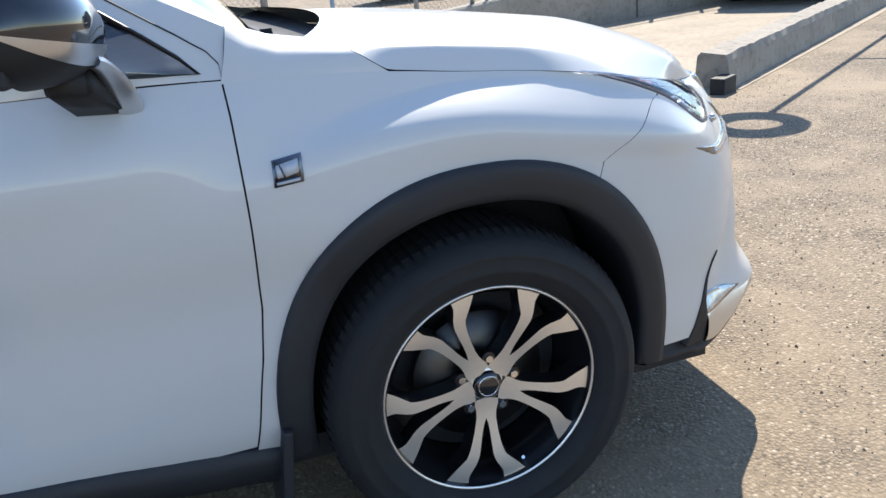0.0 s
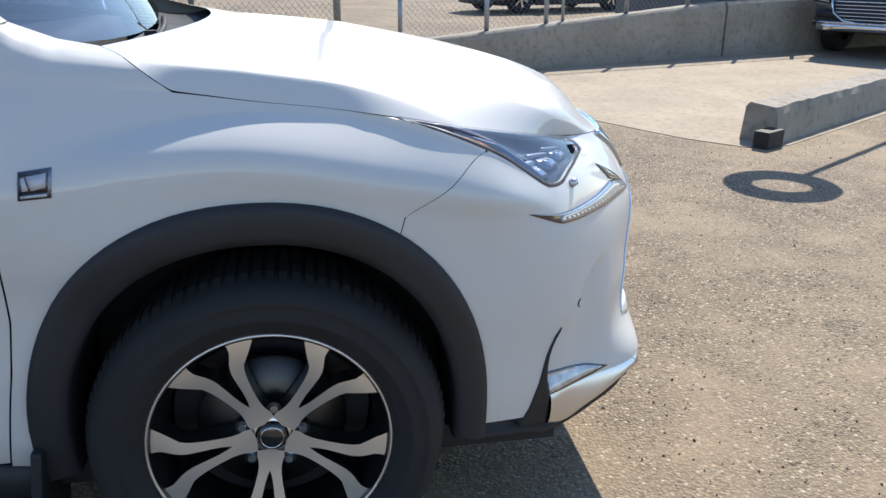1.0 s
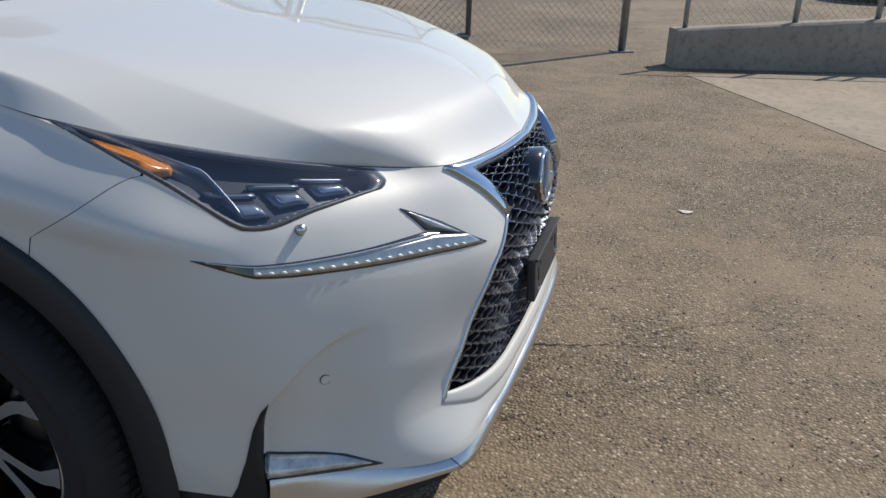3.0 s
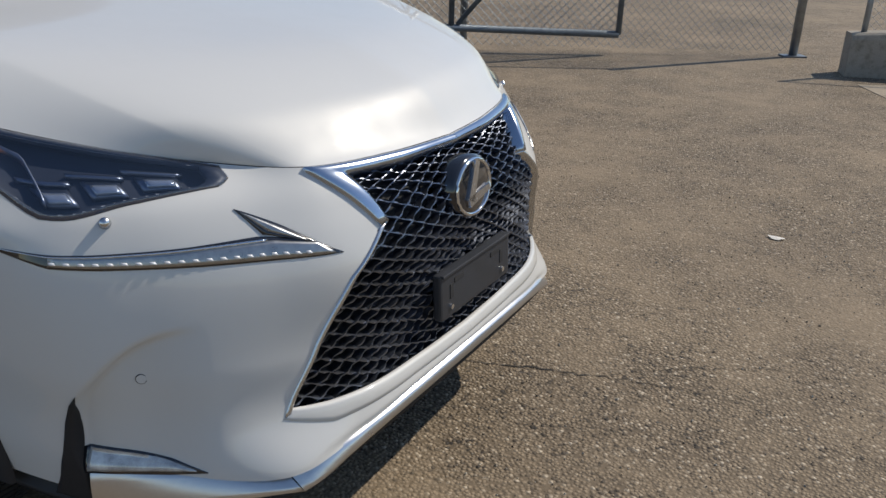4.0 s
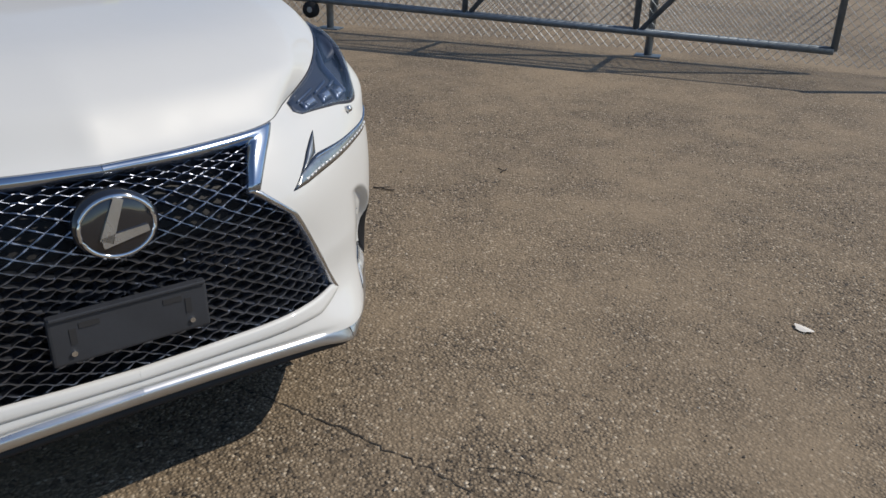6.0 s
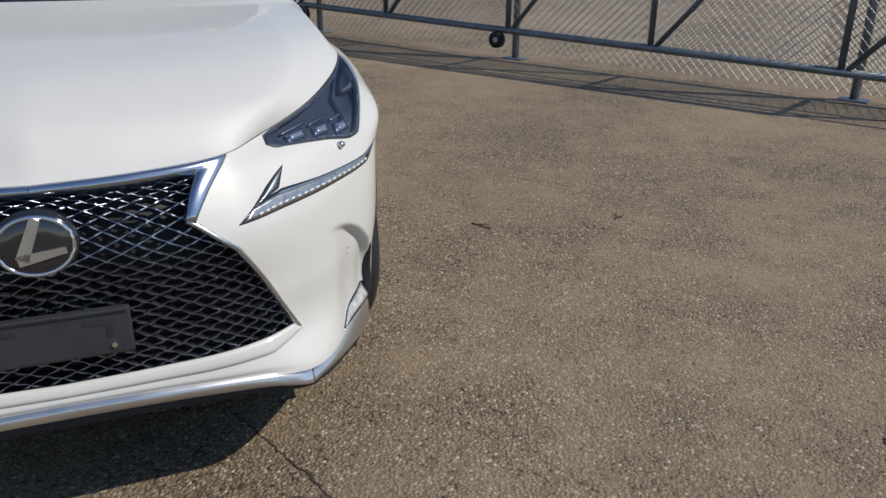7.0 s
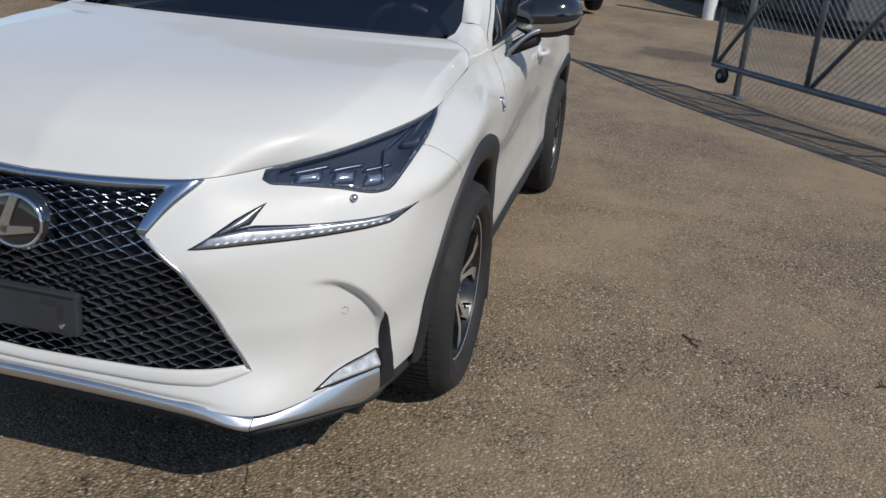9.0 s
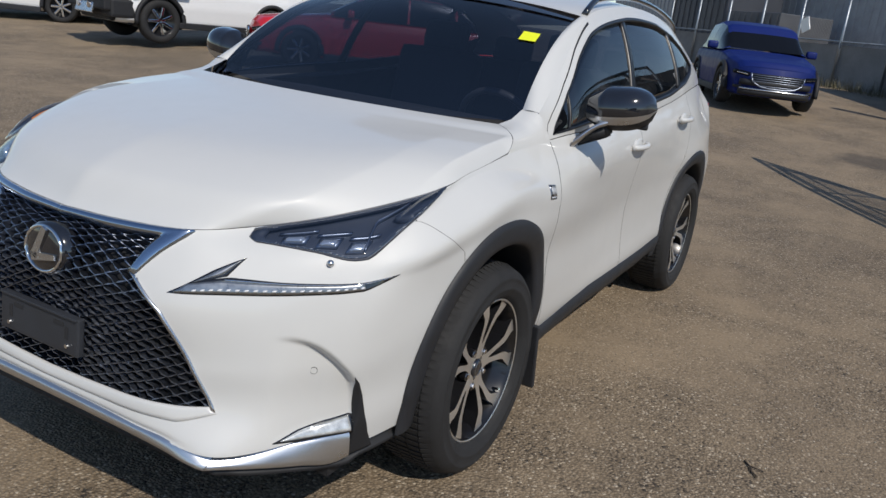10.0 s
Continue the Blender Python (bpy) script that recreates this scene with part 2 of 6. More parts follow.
# ---------- the body's skin ----------
# Half of the car (y >= 0) as curves round the body at eight heights, from the middle of the nose along the side to the middle of the tail.
KS = np.array([0, 0.2, 0.41, 0.58, 0.78, 0.95, 1.12, 1.34, 1.57, 1.72, 2.02, 2.92, 3.67, 4.23, 4.77, 5.15, 5.5, 6])
KV = np.array([0.0, 0.07, 0.14, 0.27, 0.46, 0.505, 0.55, 0.70])
LEVELS = [
    # lower lip
    ([0.955, 0.95, 0.94, 0.9, 0.76, 0.62, 0.46, 0.2379, 0, -0.1507, -0.45, -1.35, -2.1, -2.66, -3.2, -3.5, -3.6, -3.62],
     [0, 0.2, 0.41, 0.57, 0.7, 0.785, 0.835, 0.8496, 0.84, 0.8404, 0.84, 0.84, 0.84, 0.84, 0.82, 0.72, 0.45, 0],
     [0.315, 0.31, 0.295, 0.265, 0.265, 0.28, 0.3, 0.3049, 0.3, 0.3, 0.3, 0.3, 0.31, 0.32, 0.36, 0.38, 0.38, 0.38]),
    # top of the lip
    ([0.985, 0.98, 0.965, 0.925, 0.765, 0.625, 0.46, 0.2367, 0, -0.1507, -0.45, -1.35, -2.1, -2.66, -3.2, -3.52, -3.62, -3.64],
     [0, 0.2, 0.41, 0.575, 0.705, 0.795, 0.852, 0.8741, 0.87, 0.8719, 0.872, 0.875, 0.872, 0.875, 0.85, 0.75, 0.46, 0],
     [0.37, 0.365, 0.35, 0.33, 0.345, 0.37, 0.39, 0.3949, 0.39, 0.3899, 0.39, 0.4, 0.42, 0.42, 0.45, 0.47, 0.47, 0.47]),
    # foot of the grille
    ([0.968, 0.965, 0.945, 0.88, 0.765, 0.63, 0.46, 0.2354, 0, -0.1507, -0.45, -1.35, -2.1, -2.66, -3.2, -3.53, -3.63, -3.65],
     [0, 0.2, 0.41, 0.56, 0.695, 0.795, 0.858, 0.8844, 0.882, 0.884, 0.882, 0.868, 0.866, 0.885, 0.865, 0.77, 0.47, 0],
     [0.42, 0.42, 0.42, 0.42, 0.44, 0.45, 0.48, 0.4965, 0.5, 0.5014, 0.5, 0.51, 0.54, 0.54, 0.55, 0.56, 0.56, 0.56]),
    # middle of the bumper
    ([0.97, 0.965, 0.935, 0.87, 0.758, 0.635, 0.465, 0.2381, 0, -0.1511, -0.45, -1.35, -2.1, -2.66, -3.2, -3.54, -3.64, -3.66],
     [0, 0.2, 0.41, 0.55, 0.7, 0.808, 0.87, 0.8973, 0.895, 0.8943, 0.885, 0.862, 0.868, 0.898, 0.875, 0.78, 0.48, 0],
     [0.55, 0.55, 0.55, 0.55, 0.56, 0.57, 0.61, 0.653, 0.68, 0.6795, 0.66, 0.66, 0.7, 0.74, 0.7, 0.69, 0.69, 0.69]),
    # day-light bar and crown of the arches
    ([0.985, 0.978, 0.93, 0.845, 0.722, 0.61, 0.475, 0.2522, 0, -0.1519, -0.45, -1.35, -2.1, -2.66, -3.2, -3.52, -3.62, -3.64],
     [0, 0.2, 0.41, 0.54, 0.695, 0.808, 0.874, 0.9058, 0.908, 0.9105, 0.907, 0.883, 0.887, 0.912, 0.855, 0.76, 0.48, 0],
     [0.72, 0.72, 0.725, 0.74, 0.76, 0.78, 0.8, 0.8362, 0.865, 0.8627, 0.84, 0.84, 0.88, 0.9, 0.88, 0.88, 0.88, 0.88]),
    # shelf over the wheel
    ([0.969, 0.963, 0.909, 0.824, 0.711, 0.607, 0.468, 0.247, 0, -0.151, -0.45, -1.35, -2.1, -2.66, -3.2, -3.5, -3.595, -3.615],
     [0, 0.2, 0.41, 0.536, 0.688, 0.795, 0.882, 0.906, 0.908, 0.903, 0.906, 0.892, 0.892, 0.9, 0.845, 0.75, 0.47, 0],
     [0.762, 0.762, 0.767, 0.782, 0.797, 0.816, 0.858, 0.912, 0.955, 0.955, 0.9, 0.905, 0.95, 0.969, 0.965, 0.966, 0.966, 0.966]),
    # ledge under the lamps
    ([0.95, 0.945, 0.885, 0.8, 0.695, 0.595, 0.452, 0.232, 0, -0.15, -0.45, -1.35, -2.1, -2.66, -3.2, -3.48, -3.57, -3.59],
     [0, 0.2, 0.41, 0.53, 0.68, 0.782, 0.832, 0.823, 0.821, 0.834, 0.89, 0.896, 0.89, 0.882, 0.8, 0.75, 0.46, 0],
     [0.8, 0.8, 0.805, 0.82, 0.832, 0.85, 0.932, 0.998, 1.022, 1.012, 0.965, 0.97, 1.02, 1.04, 1.05, 1.05, 1.05, 1.05]),
    # edge of the bonnet, belt line
    ([0.905, 0.885, 0.83, 0.725, 0.57, 0.41, 0.28, 0.148, 0, -0.148, -0.45, -1.35, -2.1, -2.66, -3.2, -3.42, -3.5, -3.52],
     [0, 0.2, 0.4, 0.5, 0.66, 0.765, 0.815, 0.814, 0.812, 0.811, 0.828, 0.842, 0.834, 0.795, 0.72, 0.66, 0.42, 0],
     [0.865, 0.868, 0.876, 0.888, 0.932, 0.973, 1.003, 1.024, 1.042, 1.064, 1.088, 1.115, 1.17, 1.22, 1.23, 1.2, 1.2, 1.2]),
]
LEV = np.array(LEVELS).transpose(0, 2, 1)      # level, station, xyz


def spline(knots, pts, t):
    """Hermite curve through pts (first axis) at t, with tangents by the knots' spacing."""
    knots, t = np.asarray(knots, float), np.clip(np.asarray(t, float), knots[0], knots[-1])
    d = np.diff(knots)
    sl = np.diff(pts, axis=0) / d.reshape(-1, *([1] * (pts.ndim - 1)))
    tan = np.empty_like(pts)
    tan[0], tan[-1] = sl[0], sl[-1]
    w = (d[1:] / (d[1:] + d[:-1])).reshape(-1, *([1] * (pts.ndim - 1)))
    tan[1:-1] = sl[:-1] * w + sl[1:] * (1 - w)
    i = np.clip(np.searchsorted(knots, t, side="right") - 1, 0, len(d) - 1)
    ex = (...,) + (None,) * (pts.ndim - 1)
    h = d[i]
    u = ((t - knots[i]) / h)[ex]
    h = h[ex]
    return ((1 + 2 * u) * (1 - u) ** 2) * pts[i] + u * (1 - u) ** 2 * h * tan[i] + u * u * (3 - 2 * u) * pts[i + 1] + u * u * (u - 1) * h * tan[i + 1]


def skin(s, v):
    """Points of the body's left half at s metres round from the nose and v metres up from the lip."""
    s, v = np.broadcast_arrays(np.asarray(s, float), np.asarray(v, float))
    shape = s.shape
    s, v = s.ravel(), v.ravel()
    along = spline(KS, LEV.transpose(1, 0, 2), s)          # n, level, xyz
    out = np.empty((len(s), 3))
    flat = along.transpose(1, 0, 2)                         # level, n, xyz
    d = np.diff(KV)
    sl = np.diff(flat, axis=0) / d[:, None, None]
    tan = np.empty_like(flat)
    tan[0], tan[-1] = sl[0], sl[-1]
    w = (d[1:] / (d[1:] + d[:-1]))[:, None, None]
    tan[1:-1] = sl[:-1] * w + sl[1:] * (1 - w)
    tan[6] = np.sign(tan[6]) * np.minimum(np.abs(tan[6]), 2.0 * np.minimum(np.abs(sl[5]), np.abs(sl[6])))
    vv = np.clip(v, KV[0], KV[-1])
    i = np.clip(np.searchsorted(KV, vv, side="right") - 1, 0, len(d) - 1)
    n = np.arange(len(s))
    u, h = ((vv - KV[i]) / d[i])[:, None], d[i][:, None]
    out = (1 + 2 * u) * (1 - u) ** 2 * flat[i, n] + u * (1 - u) ** 2 * h * tan[i, n] + u * u * (3 - 2 * u) * flat[i + 1, n] + u * u * (u - 1) * h * tan[i + 1, n]
    return out.reshape(*shape, 3)


def skin_normal(s, v, e=0.004):
    a = skin(s + e, v) - skin(np.maximum(s - e, 0), v)
    b = skin(s, np.minimum(v + e, KV[-1])) - skin(s, np.maximum(v - e, 0))
    n = np.cross(a, b)
    return n / np.maximum(np.linalg.norm(n, axis=-1, keepdims=True), 1e-9)


def skin_off(s, v, d):
    """The skin moved d metres outwards."""
    return skin(s, v) + skin_normal(s, v) * np.asarray(d)[..., None]


# ---------- mesh helpers ----------
def link_mesh(name, verts, faces, mat, parent=None, label="", smooth=True):
    me = bpy.data.meshes.new(name)
    me.from_pydata([tuple(map(float, p)) for p in verts], [], [tuple(map(int, f)) for f in faces])
    me.validate()
    me.materials.append(mat)
    if smooth:
        me.polygons.foreach_set("use_smooth", [True] * len(me.polygons))
    me.update()
    ob = new(name, me)
    if parent:
        ob.parent = parent
    if label:
        ob["label"] = label
    return ob


def part(name, bm, mat, parent=None, label="", smooth=False):
    """Links a bmesh as one mesh object under a thing or a part."""
    bmesh.ops.recalc_face_normals(bm, faces=bm.faces)
    me = bpy.data.meshes.new(name)
    bm.to_mesh(me)
    bm.free()
    me.materials.append(mat)
    if smooth:
        me.polygons.foreach_set("use_smooth", [True] * len(me.polygons))
    ob = new(name, me)
    if parent:
        ob.parent = parent
    if label:
        ob["label"] = label
    return ob


def empty(name, m=None):
    ob = new(name)
    ob.empty_display_size = 0.2
    if m is not None:
        ob.matrix_world = m
    return ob


def add_box(bm, size, m=None, bevel=0.0):
    """A box of that size round the origin, moved by m, its edges bevelled."""
    r = bmesh.ops.create_cube(bm, size=1.0, matrix=(m or Matrix()) @ Matrix.Diagonal((*size, 1)))
    if bevel:
        es = list({e for v in r["verts"] for e in v.link_edges})
        bmesh.ops.bevel(bm, geom=es, offset=bevel, segments=2, affect="EDGES", profile=0.6)
    return bm


def add_cyl(bm, p, q, r1, r2=None, seg=12, caps=True):
    p, q = Vector(p), Vector(q)
    d = q - p
    m = Matrix.Translation((p + q) / 2) @ d.to_track_quat("Z", "Y").to_matrix().to_4x4()
    bmesh.ops.create_cone(bm, cap_ends=caps, segments=seg, radius1=r1, radius2=r1 if r2 is None else r2, depth=d.length, matrix=m)
    return bm


def grid_faces(n, m, keep=None, base=0):
    i, j = np.meshgrid(np.arange(n - 1), np.arange(m - 1), indexing="ij")
    a = (base + i * m + j).ravel()
    f = np.stack([a, a + m, a + m + 1, a + 1], 1)
    return f if keep is None else f[keep.ravel()]


def flipped(p):
    q = np.array(p, float)
    q[..., 1] *= -1
    return q


def surface(name, pts, mat, parent, label="", keep=None, left=True, thick=0.0, smooth=True):
    """A sheet from a grid of points of the left half; for the right side it is mirrored. thick: turned in at its rim."""
    n, m = pts.shape[:2]
    f = grid_faces(n, m, keep)
    p = pts if left else flipped(pts)
    f = f if left else f[:, ::-1]
    return link_mesh(name, p.reshape(-1, 3), f, mat, parent, label, smooth)


def resample(poly, n):
    p = np.array(poly, float)
    d = np.r_[0, np.cumsum(np.linalg.norm(np.diff(p, axis=0), axis=1))]
    t = np.linspace(0, d[-1], n)
    return np.stack([np.interp(t, d, p[:, k]) for k in range(p.shape[1])], 1)


def smoothstep(x):
    x = np.clip(x, 0, 1)
    return x * x * (3 - 2 * x)


def inlay(name, one, two, mat, parent, left=True, n=28, m=8, off=0.004, crown=0.0, sink=-0.012, label="", smooth=True, fn=None, base=None):
    """A piece laid into the skin between two lines in (s, v), raised by off, bulging by crown, its rim turned in to sink."""
    fn = fn or skin_off
    a, b = resample(one, n), resample(two, n)
    w = np.linspace(0, 1, m)[None, :, None]
    sv = a[:, None] * (1 - w) + b[:, None] * w
    k = np.linspace(0, 1, n)[:, None]
    mid = a[0, 0] == 0 and b[0, 0] == 0            # runs on across the middle of the car
    if mid:
        k = 0.5 + 0.5 * k
    lift = off + crown * np.sqrt(np.clip(4 * w[..., 0] * (1 - w[..., 0]), 0, 1)) * np.sqrt(np.clip(1 - (2 * k - 1) ** 4, 0, 1))
    if base is not None:
        lift = lift + base(sv[..., 0], sv[..., 1])
    top = fn(sv[..., 0], sv[..., 1], lift)
    ring = [(i, 0) for i in range(n)] + [(n - 1, j) for j in range(1, m)] + [(i, m - 1) for i in range(n - 2, -1, -1)] + [(0, j) for j in range(m - 2, 0, -1)]
    ri, rj = np.array(ring).T
    low = fn(sv[ri, rj, 0], sv[ri, rj, 1], np.full(len(ring), sink))
    verts = np.concatenate([top.reshape(-1, 3), low])
    faces = [tuple(f) for f in grid_faces(n, m)]
    start, c = n * m, len(ring)
    for q in range(c):
        i, j = ring[q]
        i2, j2 = ring[(q + 1) % c]
        if not (mid and i == 0 and i2 == 0):
            faces.append((i * m + j, i2 * m + j2, start + (q + 1) % c, start + q))
    if not left:
        verts = flipped(verts)
        faces = [f[::-1] for f in faces]
    ob = link_mesh(name, verts, faces, mat, parent, label, smooth)
    fix_normals(ob)
    return ob


def face_out(ob, centre):
    """Turns every face of an open sheet away from a point inside."""
    bm = bmesh.new()
    bm.from_mesh(ob.data)
    for f in bm.faces:
        if f.normal.dot(f.calc_center_median() - Vector(centre)) < 0:
            f.normal_flip()
    bm.to_mesh(ob.data)
    bm.free()


def fix_normals(ob):
    bm = bmesh.new()
    bm.from_mesh(ob.data)
    bmesh.ops.recalc_face_normals(bm, faces=bm.faces)
    bm.to_mesh(ob.data)
    bm.free()


def inside(poly, x, y):
    """Whether the points lie in the polygon."""
    r = np.zeros(np.shape(x), bool)
    p = np.array(poly, float)
    for (x1, y1), (x2, y2) in zip(p, np.roll(p, -1, axis=0)):
        c = (y1 > y) != (y2 > y)
        r ^= c & (x < (x2 - x1) * (y - y1) / (y2 - y1 + 1e-12) + x1)
    return r


def tube(name, pts, r, mat, parent=None, label="", seg=8, closed=False):
    """A round bar along a line of points."""
    p = [Vector(q) for q in pts]
    verts, faces = [], []
    n = len(p)
    up = Vector((0, 0, 1))
    for i, c in enumerate(p):
        a, b = p[(i - 1) % n] if (closed or i) else c, p[(i + 1) % n] if (closed or i < n - 1) else c
        d = (b - a).normalized()
        u = d.cross(up if abs(d.z) < 0.95 else Vector((1, 0, 0))).normalized()
        w = d.cross(u)
        rr = r[i] if hasattr(r, "__len__") else r
        for k in range(seg):
            t = 2 * math.pi * k / seg
            verts.append(c + (u * math.cos(t) + w * math.sin(t)) * rr)
    for i in range(n if closed else n - 1):
        for k in range(seg):
            i2, k2 = (i + 1) % n, (k + 1) % seg
            faces.append((i * seg + k, i * seg + k2, i2 * seg + k2, i2 * seg + k))
    if not closed:
        faces += [tuple(range(seg))[::-1], tuple(range((n - 1) * seg, n * seg))]
    ob = link_mesh(name, verts, faces, mat, parent, label)
    fix_normals(ob)
    return ob


# ---------- the ground ----------
def rise(x, y):
    """The yard climbs gently behind the car."""
    d = -np.asarray(x) - 0.1 * np.asarray(y) - 7.6
    up = 0.062 * (np.sqrt(d * d + 1.5) + d) / 2 * smoothstep((d + 3.0) / 3.0)
    return 0.9 * np.tanh(up / 0.75) * smoothstep((120 - d) / 60)


def build_ground():
    near = np.arange(-14, 14.01, 0.25)
    far = np.array([-900, -400, -200, -120, -80, -60, -45, -35, -28, -22, -18])
    line = np.unique(np.round(np.r_[far, near, -far], 3))
    gx, gy = np.meshgrid(line, line, indexing="ij")
    gz = rise(gx, gy)
    p = np.stack([gx, gy, gz], -1)
    ob = link_mesh("ground", p.reshape(-1, 3), grid_faces(len(line), len(line)), M_GROUND)
    tagged(ob, "worn sandy asphalt yard with pale gravel and dust", "ground", kind="stuff")
    ob["kind"] = "structure"


build_ground()


# ---------- the white car ----------
car = tagged(empty("suv", Matrix.Translation((0, 0.008, 0))), "pearl white compact luxury suv parked on worn asphalt, black spindle grille", "car")
SIDES = (True, False)
HUB_Z, HUB_Y = 0.355, 0.865


def arch_line(xc, rx=0.46, rz=0.513, zc=0.36, n=49, lo=-6, hi=186):
    t = np.radians(np.linspace(lo, hi, n))
    c, s = np.cos(t), np.sin(t)
    e = 2 / 2.25
    return np.stack([xc + rx * np.sign(c) * np.abs(c) ** e, zc + rz * np.sign(s) * np.abs(s) ** e], 1)


def in_arch(x, z, k=0.975):
    r = np.zeros(np.shape(x), bool)
    for xc in (0.0, -2.66):
        r |= inside(np.r_[arch_line(xc, 0.46 * k, 0.513 * k), [[xc - 0.46 * k, -1], [xc + 0.46 * k, -1]]], x, z)
    return r


GRILLE = [(0.0, 0.652), (0.335, 0.652), (0.298, 0.505), (0.40, 0.41), (0.485, 0.28), (0.562, 0.15), (0.47, 0.142), (0.30, 0.134), (0.0, 0.128)]
LAMP_TOP = [(1.136, 0.697), (1.05, 0.697), (0.96, 0.697), (0.80, 0.697), (0.64, 0.697), (0.592, 0.690)]
LAMP_LOW = [(1.136, 0.697), (1.205, 0.632), (1.222, 0.594), (1.214, 0.580), (1.183, 0.566), (1.146, 0.558), (1.115, 0.555), (1.059, 0.553), (1.011, 0.549), (0.960, 0.537), (0.90, 0.546), (0.79, 0.573), (0.67, 0.600), (0.605, 0.617), (0.584, 0.648), (0.592, 0.690)]
AMBER_TOP = [(1.185, 0.630), (1.078, 0.668), (1.007, 0.672), (0.961, 0.655)]
AMBER_LOW = [(1.205, 0.598), (1.193, 0.584), (1.135, 0.584), (0.965, 0.648)]


def dent(s, v):
    """Hollow behind the corner of the bumper that holds the fog lamp, a soft step at the lip."""
    r = np.sqrt(((s - 0.70) / 0.275) ** 2 + ((v - 0.12) / 0.235) ** 2)
    d = -0.026 * smoothstep((1.0 - r) / 0.07) * smoothstep((s - 0.70) / 0.16) * smoothstep((v - 0.05) / 0.05)
    d = d - 0.006 * np.exp(-((v - 0.078) / 0.007) ** 2) * smoothstep((0.56 - s) / 0.16)
    return d


def panel(name, s0, s1, v0, v1, n, m, label="", cut=None, gap=0.0018):
    """A painted panel of the skin between two upright seams, both sides of the car."""
    v = np.linspace(v0, v1, m)
    a = np.interp(v, *np.array(s0).T[::-1]) if isinstance(s0, list) else np.full(m, s0)
    b = np.interp(v, *np.array(s1).T[::-1]) if isinstance(s1, list) else np.full(m, s1)
    w = np.linspace(0, 1, n)[:, None]
    s = (a + gap)[None] * (1 - w) + (b - gap)[None] * w
    vv = np.broadcast_to(v, s.shape)
    p = skin_off(s, vv, dent(s, vv))
    c = (p[:-1, :-1] + p[1:, 1:]) / 2
    cs, cv = (s[:-1, :-1] + s[1:, 1:]) / 2, (vv[:-1, :-1] + vv[1:, 1:]) / 2
    keep = ~in_arch(c[..., 0], c[..., 2])
    if cut is not None:
        keep &= ~cut(cs, cv)
    for left in SIDES:
        surface(name, p, M_WHITE, car, label, keep, left)


SEAM_NOSE = [(1.40, 0.0), (1.36, 0.24), (1.335, 0.40), (1.314, 0.458), (1.211, 0.510), (1.116, 0.552), (1.12, 0.60), (1.10, 0.7)]
SEAM_DOOR = [(2.09, 0.0), (2.036, 0.177), (2.02, 0.267), (2.013, 0.452), (2.012, 0.609), (2.014, 0.7)]
SEAM_MID = [(3.06, 0.0), (3.04, 0.25), (3.03, 0.45), (3.04, 0.7)]
SEAM_REAR = [(3.76, 0.0), (3.80, 0.2), (3.95, 0.45), (4.05, 0.7)]
SEAM_TAIL = [(4.72, 0.0), (4.72, 0.45), (4.85, 0.7)]
lamp_mid = np.array([0.85, 0.63])
LAMP_HOLE = [tuple(lamp_mid + (np.array(q) - lamp_mid) * 0.87) for q in LAMP_TOP + LAMP_LOW[::-1]]
HOLE = [(0.0, 0.66), (0.35, 0.66), (0.31, 0.505), (0.406, 0.412), (0.488, 0.283), (0.563, 0.145), (0.47, 0.128), (0.30, 0.120), (0.0, 0.114)]
panel("front_bumper", 0.0, SEAM_NOSE, 0.07, 0.697, 230, 130, "white bumper cover", lambda s, v: inside(HOLE, s, v) | inside(LAMP_HOLE, s, v), 0.0)
panel("bumper_corner", [(1.035, 0.0), (1.005, 0.04), (0.985, 0.09)], [(1.13, 0.0), (1.16, 0.24)], 0.018, 0.0715, 16, 8, "", None, 0.0)
panel("fender", SEAM_NOSE, SEAM_DOOR, 0.0, 0.690, 76, 84, "", lambda s, v: inside(LAMP_HOLE, s, v))
panel("front_door", SEAM_DOOR, SEAM_MID, 0.035, 0.697, 40, 40)
panel("rear_door", SEAM_MID, SEAM_REAR, 0.035, 0.697, 40, 40)
panel("rear_quarter", SEAM_REAR, SEAM_TAIL, 0.035, 0.697, 40, 40)
panel("rear_bumper", SEAM_TAIL, 6.0, 0.0, 0.697, 30, 30)
# dark inner shell that closes the gaps
s, v = np.meshgrid(np.r_[np.linspace(0, 1.1, 45), np.linspace(1.15, 6, 80)], np.linspace(0, 0.7, 30), indexing="ij")
p = skin_off(s, v, np.where(inside(GRILLE, s, v), -0.075, -0.045))
q = skin(s, v)
p[..., 2] = np.minimum(p[..., 2], q[..., 2] - 0.02 * smoothstep((v - 0.5) / 0.1))
p[..., 1] = np.minimum(p[..., 1], q[..., 1] - 0.02 * smoothstep((s - 0.9) / 0.2))
c = (p[:-1, :-1] + p[1:, 1:]) / 2
for left in SIDES:
    surface("inner_shell", p, M_DARK, car, "", ~in_arch(c[..., 0], c[..., 2], 0.97), left)

